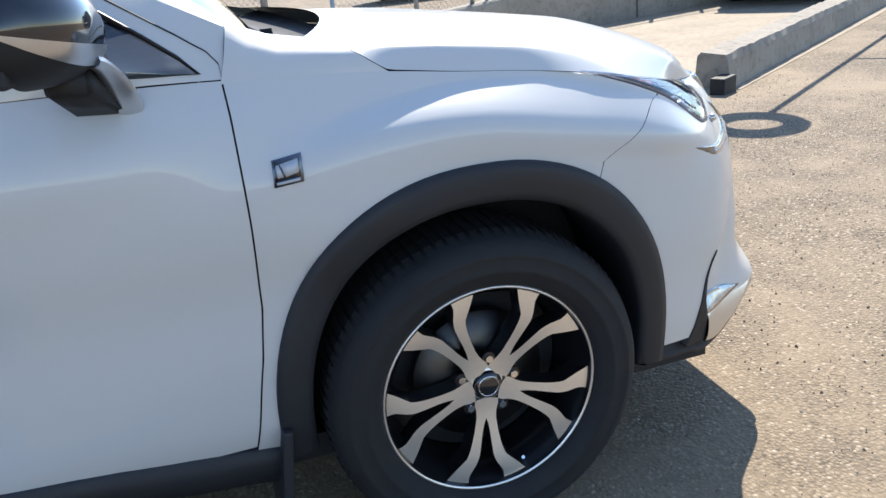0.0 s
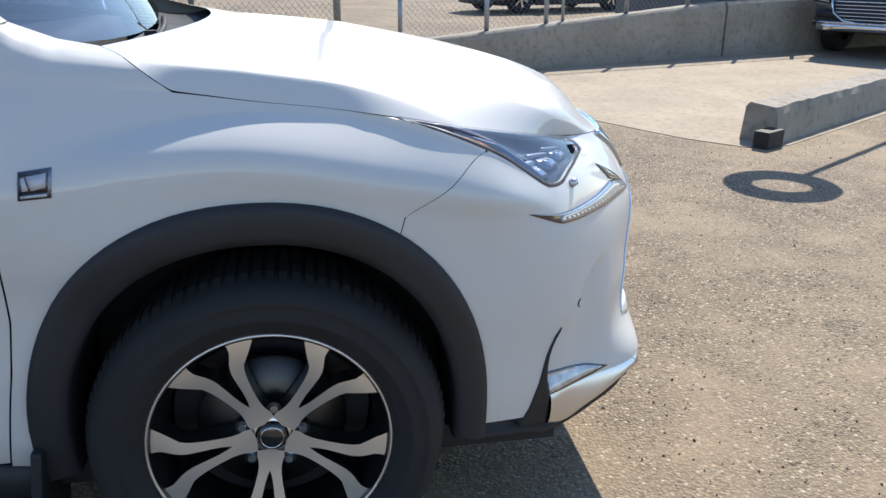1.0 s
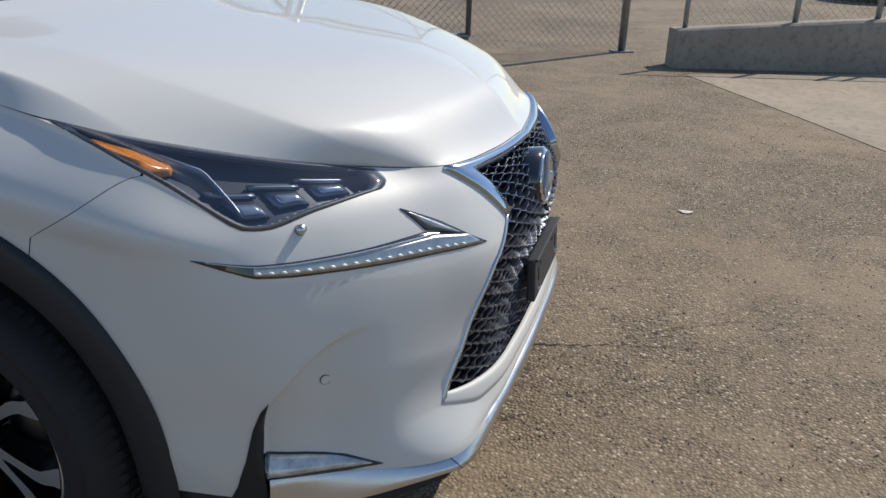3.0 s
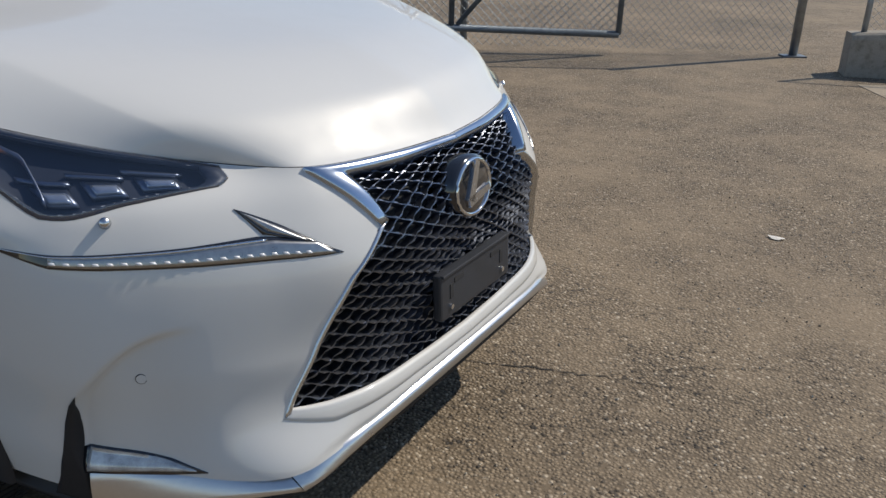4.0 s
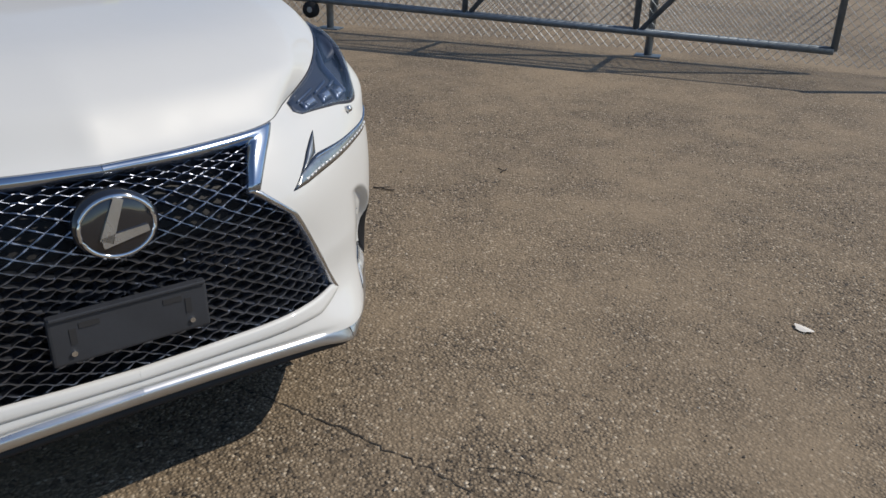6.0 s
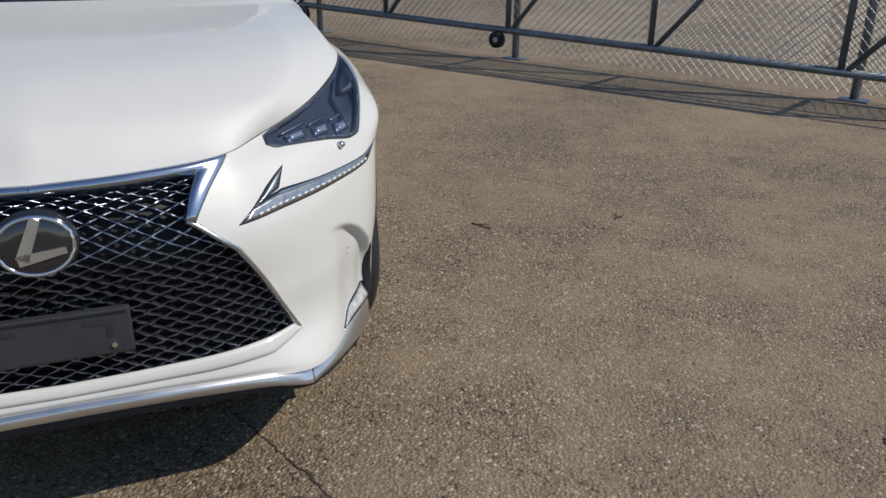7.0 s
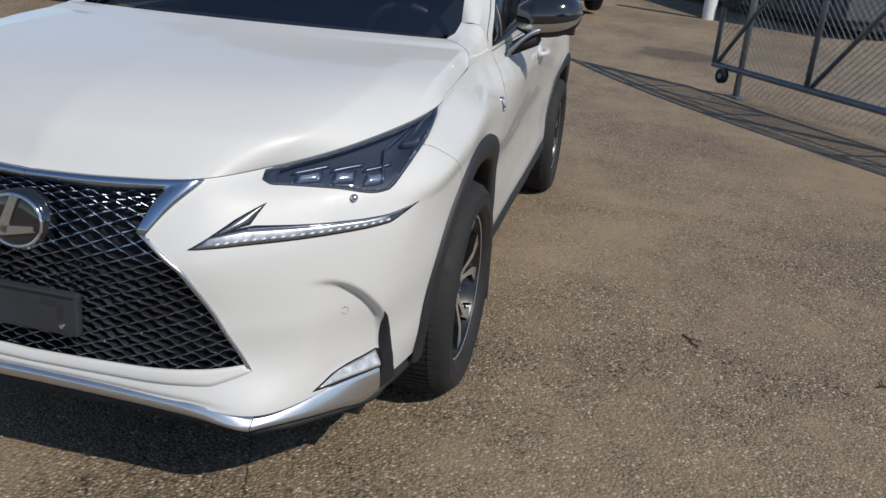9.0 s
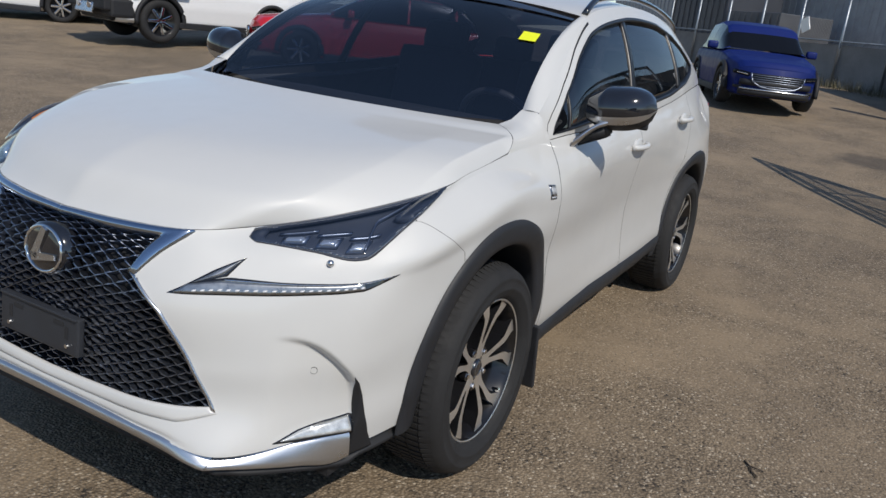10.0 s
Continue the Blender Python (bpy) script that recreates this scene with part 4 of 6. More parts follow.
def headlamp(left):
    h = empty("headlamp")
    h.parent = car
    inlay("lamp_housing", LAMP_TOP, LAMP_LOW, M_LAMPIN, h, left, 40, 12, -0.024, 0.0, -0.026, "black lamp housing")
    mid = (0.85, 0.63)
    inlay("lamp_bezel", LAMP_TOP, shrink(LAMP_TOP, 0.86, mid), M_LAMPIN, h, left, 30, 3, 0.0005, 0.0, -0.012)
    inlay("lamp_bezel", LAMP_LOW, shrink(LAMP_LOW, 0.86, mid), M_LAMPIN, h, left, 40, 3, 0.0005, 0.0, -0.012)
    # three stacked projector units
    for k, (s0, v0) in enumerate(((0.90, 0.600), (0.80, 0.622), (0.70, 0.645))):
        inlay("projector", [(s0 - 0.034, v0 - 0.018), (s0 + 0.034, v0 - 0.026)], [(s0 - 0.034, v0 + 0.014), (s0 + 0.034, v0 + 0.008)], M_GRILLE, h, left, 8, 4, -0.018, 0.004, -0.024, "grey projector unit")
        inlay("projector_lens", [(s0 - 0.024, v0 - 0.014), (s0 + 0.024, v0 - 0.020)], [(s0 - 0.024, v0 + 0.004), (s0 + 0.024, v0 - 0.001)], M_LENSBRIGHT, h, left, 8, 4, -0.012, 0.003, -0.018, "clear ribbed lens")
        inlay("projector_blade", [(s0 - 0.045, v0 + 0.020), (s0 + 0.05, v0 + 0.014)], [(s0 - 0.045, v0 + 0.027), (s0 + 0.05, v0 + 0.020)], M_GRILLE, h, left, 8, 3, -0.014, 0.0, -0.022)
    # left reflector is coloured dark in place of the reflection that hides its amber
    inlay("side_reflector", AMBER_TOP, AMBER_LOW, M_LAMPIN if left else M_AMBER, h, left, 16, 5, -0.005, 0.0, -0.02, "side reflector darkened as if hidden by the lens reflection" if left else "amber side reflector")
    inlay("reflector_blade", [(0.98, 0.690), (0.90, 0.66), (0.93, 0.575)], [(0.985, 0.686), (0.906, 0.655), (0.937, 0.572)], M_GRILLE, h, left, 16, 3, -0.006, 0.0, -0.035)
    ob = inlay("lens", LAMP_TOP, LAMP_LOW, M_LAMPGLASS, h, left, 44, 14, 0.003, 0.006, -0.004, "smoked clear lens")
    ob.visible_shadow = False


M_LENSBRIGHT = simple("lamp_lens", (0.42, 0.46, 0.52), 0.16, 0.6, coat=1.0)
M_LAMPIN = simple("lamp_inside", (0.024, 0.030, 0.046), 0.5, 0.1)
M_LAMPGLASS = glass("lamp_glass", (0.74, 0.80, 0.90), 2.0)
M_LED = simple("led_white", (0.70, 0.71, 0.73), 0.25, 0.0, coat=1.0, vary=0.02)
M_DRL = simple("drl_chrome", (0.34, 0.35, 0.36), 0.30, 0.9, coat=1.0, vary=0.25, scale=60)


def day_lamp(left):
    d = empty("day_lamp")
    d.parent = car
    bar_low = [(0.415, 0.467), (0.55, 0.460), (0.69, 0.453), (0.86, 0.446), (0.935, 0.446), (1.045, 0.474)]
    bar_top = [(0.415, 0.468), (0.475, 0.498), (0.575, 0.503), (0.70, 0.490), (0.86, 0.476), (0.935, 0.471), (1.045, 0.4745)]
    inlay("bar_housing", bar_low, bar_top, M_BLACK, d, left, 50, 6, 0.0015, 0.0, -0.02, "black arrow-shaped housing")
    inlay("tick_housing", [(0.455, 0.488), (0.52, 0.523), (0.602, 0.556)], [(0.52, 0.50), (0.565, 0.506), (0.602, 0.5555)], M_BLACK, d, left, 20, 5, 0.0022, 0.0, -0.02)
    inlay("light_bar", [(0.43, 0.4685), (0.55, 0.463), (0.69, 0.4565), (0.86, 0.450), (0.935, 0.450)], [(0.46, 0.490), (0.55, 0.4955), (0.69, 0.4840), (0.86, 0.4705), (0.935, 0.4665)], M_DRL, d, left, 40, 5, 0.0025, 0.0008, -0.01, "clear ribbed light bar")
    inlay("light_tick", [(0.475, 0.493), (0.53, 0.521), (0.592, 0.548)], [(0.518, 0.503), (0.555, 0.512), (0.592, 0.5475)], M_DRL, d, left, 16, 4, 0.0035, 0.002, -0.01)
    inlay("light_blade", [(0.56, 0.494), (0.70, 0.483), (0.86, 0.470), (0.935, 0.466), (1.02, 0.473)], [(0.56, 0.498), (0.70, 0.4865), (0.86, 0.473), (0.935, 0.4685), (1.02, 0.4738)], M_CHROME, d, left, 30, 3, 0.004, 0.001, -0.01)
    for k in range(20):
        s0 = 0.480 + 0.0232 * k
        v0 = float(np.interp(s0, [0.43, 0.55, 0.69, 0.86, 0.935], [0.4735, 0.4715, 0.465, 0.457, 0.4555]))
        inlay("led", [(s0, v0 - 0.0024), (s0 + 0.011, v0 - 0.0026)], [(s0 + 0.003, v0 + 0.0026), (s0 + 0.013, v0 + 0.0024)], M_LED, d, left, 3, 3, 0.0048, 0.0006, 0.002)


def nose_trim(left):
    # black slot at the bumper's corner, fog lamp, silver lip, dark under-lip
    inlay("air_slot", [(0.950, 0.222), (0.956, 0.195), (0.961, 0.15), (0.962, 0.08), (0.953, 0.0)], [(0.950, 0.2225), (0.965, 0.198), (0.980, 0.15), (0.992, 0.09), (1.010, 0.04), (1.035, 0.0)], M_DARK, car, left, 50, 9, 0.003, 0.0, -0.03, "black air slot", base=dent)
    inlay("fog_lamp", [(0.735, 0.080), (0.80, 0.092), (0.88, 0.096), (0.962, 0.096)], [(0.735, 0.079), (0.80, 0.070), (0.88, 0.064), (0.960, 0.056)], M_BLACK, car, left, 24, 6, 0.002, 0.0, -0.03, "narrow fog lamp", base=dent)
    inlay("fog_lens", [(0.755, 0.081), (0.81, 0.090), (0.88, 0.0935), (0.955, 0.0935)], [(0.755, 0.080), (0.81, 0.074), (0.88, 0.068), (0.955, 0.060)], M_FOG, car, left, 24, 6, 0.003, 0.004, -0.02, base=dent)
    # silver lip: a thin band along the front that drops to a folded point at the corner, then runs back as a blade to the slot
    y = np.array([0.0, 0.20, 0.38, 0.46, 0.515, 0.552, 0.5645, 0.585, 0.640, 0.720, 0.782, 0.793])
    top = np.array([(0.986, 0.373), (0.981, 0.368), (0.967, 0.356), (0.953, 0.349), (0.930, 0.344), (0.895, 0.340), (0.870, 0.335), (0.850, 0.335), (0.796, 0.342), (0.710, 0.350), (0.637, 0.354), (0.622, 0.351)])
    low = np.array([(0.984, 0.342), (0.980, 0.338), (0.968, 0.325), (0.962, 0.316), (0.954, 0.302), (0.942, 0.291), (0.936, 0.2885), (0.914, 0.288), (0.850, 0.283), (0.745, 0.275), (0.640, 0.268), (0.618, 0.276)])
    edges = np.c_[top[:, 0], y, top[:, 1], low[:, 0], y, low[:, 1]]
    for first, last in ((0, 7), (6, 12)):
        e = spline(y[first:last], edges[first:last], np.linspace(y[first], y[last - 1], 30))
        side = np.interp(e[:, 1], [0.50, 0.5645, 0.62], [0.0, 0.25 if first == 0 else 0.7, 0.8])
        out_way = np.stack([np.sqrt(1 - side ** 2), side, 0 * side], 1)
        rows = [e[:, :3] * (1 - w) + e[:, 3:] * w + out_way * out for w, out in ((-0.45, -0.022), (-0.06, -0.006), (0.05, 0.002), (0.25, 0.005), (0.5, 0.006), (0.75, 0.005), (0.94, 0.002), (1.0, -0.003), (1.0, -0.03))]
        fix_normals(surface("silver_lip", np.array(rows), M_LIP, car, "satin silver lower lip", None, left))
    # matt black under-lip, set back below the silver band, with a rounded rib
    n = 60
    s = np.linspace(0.0, 1.16, n)
    base = skin(s, np.zeros(n))
    base[:, 2] = np.interp(s, [0, 0.2, 0.41, 0.50, 0.56, 0.66, 0.96, 1.0, 1.16], [0.342, 0.338, 0.325, 0.312, 0.291, 0.283, 0.268, 0.286, 0.305])
    base[:, :2] = np.stack([np.interp(s, [0, 0.2, 0.41, 0.50, 0.58], [0.978, 0.974, 0.958, 0.944, 0.905]) * (s < 0.6) + base[:, 0] * (s >= 0.6), base[:, 1]], 1)
    nn = skin_normal(s, np.full(n, 0.03)) * np.array([1, 1, 0])
    rows = [base + nn * dx + np.array([0, 0, dz]) for dx, dz in ((-0.03, 0.02), (-0.016, 0.004), (-0.016, -0.008), (-0.006, -0.014), (-0.005, -0.024), (-0.018, -0.032), (-0.06, -0.044), (-0.25, -0.056))]
    fix_normals(surface("under_lip", np.array(rows), M_DARK, car, "matt black plastic under-lip", None, left))
    # washer cover and parking sensor
    c, nn = skin(np.array(0.836), np.array(0.542)), skin_normal(np.array(0.836), np.array(0.542))
    k = 1 if left else -1
    bm = add_cyl(bmesh.new(), Vector((c[0], c[1] * k, c[2])), Vector((c[0] + 0.013 * nn[0], (c[1] + 0.013 * nn[1]) * k, c[2] + 0.013 * nn[2])), 0.0105, 0.0075, 16)
    part("washer_nozzle", bm, M_SATIN, car, "small grey lamp washer nozzle", True)
    c, nn = skin(np.array(0.835), np.array(0.25)), skin_normal(np.array(0.835), np.array(0.25))
    c = c + nn * float(dent(np.array(0.835), np.array(0.25)))
    for name, r0, r1, mat in (("sensor_gap", 0.0, 0.0100, M_DARK), ("parking_sensor", 0.0, 0.0088, M_WHITE)):
        bm = bmesh.new()
        k = 1 if left else -1
        q, d = Vector((c[0], c[1] * k, c[2])), Vector((nn[0], nn[1] * k, nn[2]))
        add_cyl(bm, q - d * 0.01, q + d * (0.0012 if mat is M_DARK else 0.0018), r1, r1, 20)
        part(name, bm, mat, car)


# the fog lens's strong mottling puts its sparkle into the colour
M_FOG = simple("fog_lens", (0.50, 0.52, 0.53), 0.2, 0.25, coat=1.0, vary=0.45, scale=45)
M_PALE = simple("pale_letter_metal", (0.5, 0.52, 0.55), 0.5, 0.2)
M_LIP = simple("bright_silver_lip", (0.60, 0.61, 0.63), 0.30, 0.95, coat=0.3, vary=0.05)
for left in SIDES:
    headlamp(left)
    day_lamp(left)
    nose_trim(left)
    # side badge: dark plate with pale strokes
    b = empty("side_badge")
    b.parent = car
    inlay("badge_plate", [(1.905, 0.490), (1.960, 0.494)], [(1.902, 0.522), (1.957, 0.526)], M_GRILLE, b, left, 4, 4, 0.003, 0.0, -0.003, "small chrome-edged badge")
    inlay("badge_field", [(1.909, 0.4965), (1.957, 0.500)], [(1.906, 0.5195), (1.954, 0.523)], M_BLACK, b, left, 4, 4, 0.004, 0.0, 0.0)
    inlay("badge_stroke", [(1.912, 0.502), (1.936, 0.502)], [(1.910, 0.517), (1.944, 0.5185)], M_PALE, b, left, 4, 3, 0.0048, 0.0, 0.002)
    inlay("badge_stroke", [(1.941, 0.503), (1.951, 0.5035)], [(1.946, 0.518), (1.9525, 0.5185)], M_PALE, b, left, 4, 3, 0.0048, 0.0, 0.002)
    inlay("badge_bar", [(1.911, 0.4925), (1.955, 0.496)], [(1.911, 0.4955), (1.955, 0.499)], M_PALE, b, left, 4, 3, 0.0048, 0.0, 0.001)

# ---------- upper body ----------
M_TRIM = simple("satin_black_trim", (0.010, 0.010, 0.012), 0.35)
KP = np.arange(8.0)
BELT = spline(KS, LEV.transpose(1, 0, 2), np.array([2.012, 2.19, 2.52, 3.07, 3.67, 4.23, 4.67, 5.1]))[:, 7]
ROOF_X = [-0.42, -0.66, -1.06, -1.60, -2.15, -2.70, -3.10, -3.42]
ROOF_Y = [0.782, 0.742, 0.668, 0.640, 0.625, 0.60, 0.575, 0.58]
ROOF_Z = [1.174, 1.305, 1.528, 1.605, 1.605, 1.555, 1.46, 1.28]
RAIL = np.stack([ROOF_X, ROOF_Y, ROOF_Z], 1)


def cabin(p, v):
    """The cabin's left side: p along the car, v from the belt line up to the roof's edge."""
    a, b = spline(KP, BELT, p), spline(KP, RAIL, p)
    v = np.asarray(v)[..., None]
    out = a * (1 - v) + b * v
    out[..., 1] += (0.030 * 4 * v * (1 - v))[..., 0] * smoothstep(p / 1.5)
    return out


def cabin_off(p, v, d):
    p, v = np.asarray(p, float), np.asarray(v, float)
    e = 0.02
    n = np.cross(cabin(np.minimum(p + e, 7), v) - cabin(np.maximum(p - e, 0), v), cabin(p, v + e) - cabin(p, v - e))
    n /= np.maximum(np.linalg.norm(n, axis=-1, keepdims=True), 1e-9)
    n *= np.sign(n[..., 1:2] + 1e-9)
    return cabin(p, v) + n * np.asarray(d)[..., None]


WIN_TOP = [(0.22, 0.10), (0.42, 0.34), (0.68, 0.52), (1.0, 0.70), (1.5, 0.82), (2.0, 0.865), (3.0, 0.90), (4.0, 0.885), (4.6, 0.81), (5.0, 0.66), (5.35, 0.40)]
WIN_LOW = [(0.22, 0.10), (0.7, 0.075), (2.0, 0.06), (4.0, 0.07), (4.7, 0.12), (5.1, 0.24), (5.35, 0.40)]


def cabin_strip(name, p0, p1, low, high, n, m, mat, left, label=""):
    p = np.linspace(p0, p1, n)
    a = np.interp(p, *np.array(low).T) if isinstance(low, list) else np.full(n, low)
    b = np.interp(p, *np.array(high).T) if isinstance(high, list) else np.full(n, high)
    w = np.linspace(0, 1, m)[None]
    v = a[:, None] * (1 - w) + b[:, None] * w
    ob = surface(name, cabin_off(np.broadcast_to(p[:, None], v.shape), v, np.zeros(v.shape)), mat, car, label, None, left)
    fix_normals(ob)
    return ob


for left in SIDES:
    cabin_strip("pillar", 0.0, 0.22, 0.0, 1.0, 8, 10, M_WHITE, left)
    cabin_strip("roof_side", 0.22, 5.35, WIN_TOP, 1.0, 90, 8, M_WHITE, left)
    cabin_strip("belt", 0.22, 5.35, 0.0, WIN_LOW, 90, 4, M_WHITE, left)
    p = np.linspace(0.25, 5.3, 60)[:, None]
    v = np.interp(p, *np.array(WIN_LOW).T) * np.linspace(0, 1.25, 4)[None]
    fix_normals(surface("door_lining", cabin_off(np.broadcast_to(p, v.shape), v, np.full(v.shape, -0.022)), M_INTERIOR, car, "dark inner door lining", None, left))
    cabin_strip("rear_pillar", 5.35, 7.0, 0.0, 1.0, 24, 12, M_WHITE, left)
    for p0, p1, mat, text in ((0.22, 2.87, M_SIDE, "tinted side glass"), (2.87, 5.35, M_PRIVACY, "dark tinted rear side glass")):
        hi, lo = [[(p, float(np.interp(p, *np.array(line).T))) for p in np.linspace(p0, p1, 14)] for line in (WIN_TOP, WIN_LOW)]
        g = inlay("side_window", hi, lo, mat, car, left, 40, 8, -0.006, 0.0, -0.008, text, fn=cabin_off)
        g.visible_shadow = False
    for line, w in ((WIN_TOP, -0.03), (WIN_LOW, 0.03)):
        inlay("window_trim", line, [(p, v + w * (1 if 0.4 < p < 5.3 else 0)) for p, v in line], M_TRIM, car, left, 80, 3, 0.003, 0.0, -0.01, fn=cabin_off)
    gap = [(0.01, 0.03), (0.04, 0.28), (0.15, 0.46), (0.40, 0.60), (0.7, 0.72), (1.0, 0.83), (1.5, 0.915), (2.0, 0.94)]
    inlay("door_gap", gap, [(p, v + 0.022) for p, v in gap], M_DARK, car, left, 60, 3, 0.0015, 0.0, -0.01, fn=cabin_off)
    for p0, p1 in ((2.82, 2.92), (4.35, 4.42), (1.02, 1.05)):
        hi, lo = np.interp((p0, p1), *np.array(WIN_TOP).T), np.interp((p0, p1), *np.array(WIN_LOW).T)
        inlay("window_post", [(p0 - 0.03, lo[0]), (p0, hi[0])], [(p1 - 0.03, lo[1]), (p1, hi[1])], M_TRIM, car, left, 12, 3, 0.0, 0.0, -0.01, fn=cabin_off)
    # patch between the bonnet, the wing and the windscreen
    w = np.r_[np.linspace(0, 0.8, 8)[:-1], np.linspace(0.8, 1.25, 10)[:-1], np.linspace(1.25, 2, 6)][None]
    k = np.linspace(0, 1, 24)[:, None]
    x0, x1 = curl_x(w) - 0.003, np.interp(w, [0, 1, 2], [-0.447, -0.419, -0.419])
    fix_normals(surface("wing_top", wing(x0 * (1 - k) + x1 * k, w + 0 * k), M_WHITE, car, "", None, left))

# windscreen, roof, rear window
y = np.linspace(-1, 1, 41)[None]
w = np.linspace(0, 1, 24)[:, None]
low = np.stack([-0.305 - 0.085 * y ** 2, 0.722 * y, 1.105 + 0.035 * y ** 2], -1)
high = np.stack([-0.985 - 0.085 * y ** 2, 0.628 * y, 1.575 - 0.052 * y ** 2], -1)
ws = low * (1 - w[..., None]) + high * w[..., None]
ws += (np.array([0.04, 0, 0.05]) * (4 * w * (1 - w))[..., None])
g = link_mesh("windscreen", ws.reshape(-1, 3), grid_faces(24, 41), M_GLASS, car, "dark tinted windscreen")
face_out(g, (-1.5, 0, 0.6))
g.visible_shadow = False
for left in SIDES:
    # front face of the pillar, between the screen's edge and the crown
    p = np.linspace(0.012, 2.0, 24)
    outer = spline(KP, RAIL, p)
    rim = ws[:, -1]
    inner_edge = np.stack([np.interp(outer[:, 2], rim[:, 2], rim[:, k]) for k in range(3)], 1)
    w = np.linspace(0, 1, 7)[None, :, None]
    face = outer[:, None] * (1 - w) + inner_edge[:, None] * w
    face[..., 0] += 0.012 * 4 * (w * (1 - w))[..., 0]
    face[..., 2] += 0.006 * 4 * (w * (1 - w))[..., 0]
    fix_normals(surface("pillar_face", face, M_WHITE, car, "", None, left))
band = ws[21:, :] + np.array([0.004, 0, 0.005])
link_mesh("windscreen_band", band.reshape(-1, 3), grid_faces(3, 41), M_BLACK, car)
roof_p = np.linspace(2.0, 6.0, 40)
edge = spline(KP, RAIL, roof_p)
mid_z = np.interp(roof_p, [2.0, 3.0, 4.0, 5.0, 6.0], [1.575, 1.655, 1.66, 1.61, 1.50])
mid_x = np.interp(roof_p, [2.0, 3.0, 4.0, 5.0, 6.0], [-0.985, -1.6, -2.15, -2.72, -3.2])
k = np.linspace(-1, 1, 31)[None]
roof = np.stack([mid_x[:, None] + (edge[:, 0] - mid_x)[:, None] * k ** 2, edge[:, 1][:, None] * k, mid_z[:, None] + (edge[:, 2] - mid_z)[:, None] * np.abs(k) ** 2.6], -1)
fix_normals(link_mesh("roof", roof.reshape(-1, 3), grid_faces(40, 31), M_WHITE, car, "white roof"))
rear = np.stack([np.stack([-3.2 - 0.25 * t + 0 * k[0] + 0.10 * k[0] ** 2, 0.60 * k[0], 1.5 - 0.28 * t - 0.03 * k[0] ** 2], -1) for t in np.linspace(0, 1, 8)])
g = link_mesh("rear_window", rear.reshape(-1, 3), grid_faces(8, 31), M_PRIVACY, car, "dark rear glass")
fix_normals(g)
for left in SIDES:
    p = np.linspace(2.05, 5.6, 40)
    r = spline(KP, RAIL, p)
    up = 0.035 * np.clip(np.minimum(p - 2.05, 5.6 - p) / 0.25, 0, 1) + 0.006
    tube("roof_rail", [(a[0], (a[1] - 0.015) * (1 if left else -1), a[2] + u) for a, u in zip(r, up)], 0.014, M_BLACK, car, "black roof rail")
bm = bmesh.new()
add_box(bm, (0.10, 1.30, 0.03), Matrix.Translation((-0.275, 0, 1.062)), 0.01)
part("cowl", bm, M_DARK, car, "matt black windscreen cowl")
cp = np.array([[(-0.11 - 0.19 * t - 0.10 * yy * yy, 0.715 * yy, 1.088 - 0.012 * math.sin(math.pi * t) + 0.028 * yy * yy) for yy in np.linspace(-1, 1, 21)] for t in np.linspace(0, 1, 5)])
link_mesh("cowl_panel", cp.reshape(-1, 3), grid_faces(5, 21), M_DARK, car)
for y0, y1 in ((-0.60, -0.05), (-0.10, 0.50)):
    pts = [(-0.275 - 0.075 * abs(yy / 0.72) ** 2 - 0.02 * t, yy, 1.086 + 0.012 * t + 0.03 * abs(yy) ** 2) for t, yy in zip(np.linspace(0, 1, 14), np.linspace(y0, y1, 14))]
    tube("wiper", pts, 0.008, M_INTERIOR, car, "black wiper arm", 6)
    bm = add_cyl(bmesh.new(), (pts[0][0], pts[0][1], 1.06), (pts[0][0], pts[0][1], 1.112), 0.022, 0.016, 12)
    part("wiper_pivot", bm, M_DARK, car)
# yellow paper note inside the windscreen
q = [ws[int(r), int(c)] + np.array([0.003, 0, 0.004]) for r, c in ((15, 36), (15, 38), (13, 38), (13, 36))]
note_mat = simple("yellow_note", (0.75, 0.80, 0.02), 0.7, vary=0.05)
link_mesh("paper_note", q, [(0, 1, 2, 3)], note_mat, car, "bright yellow paper note")


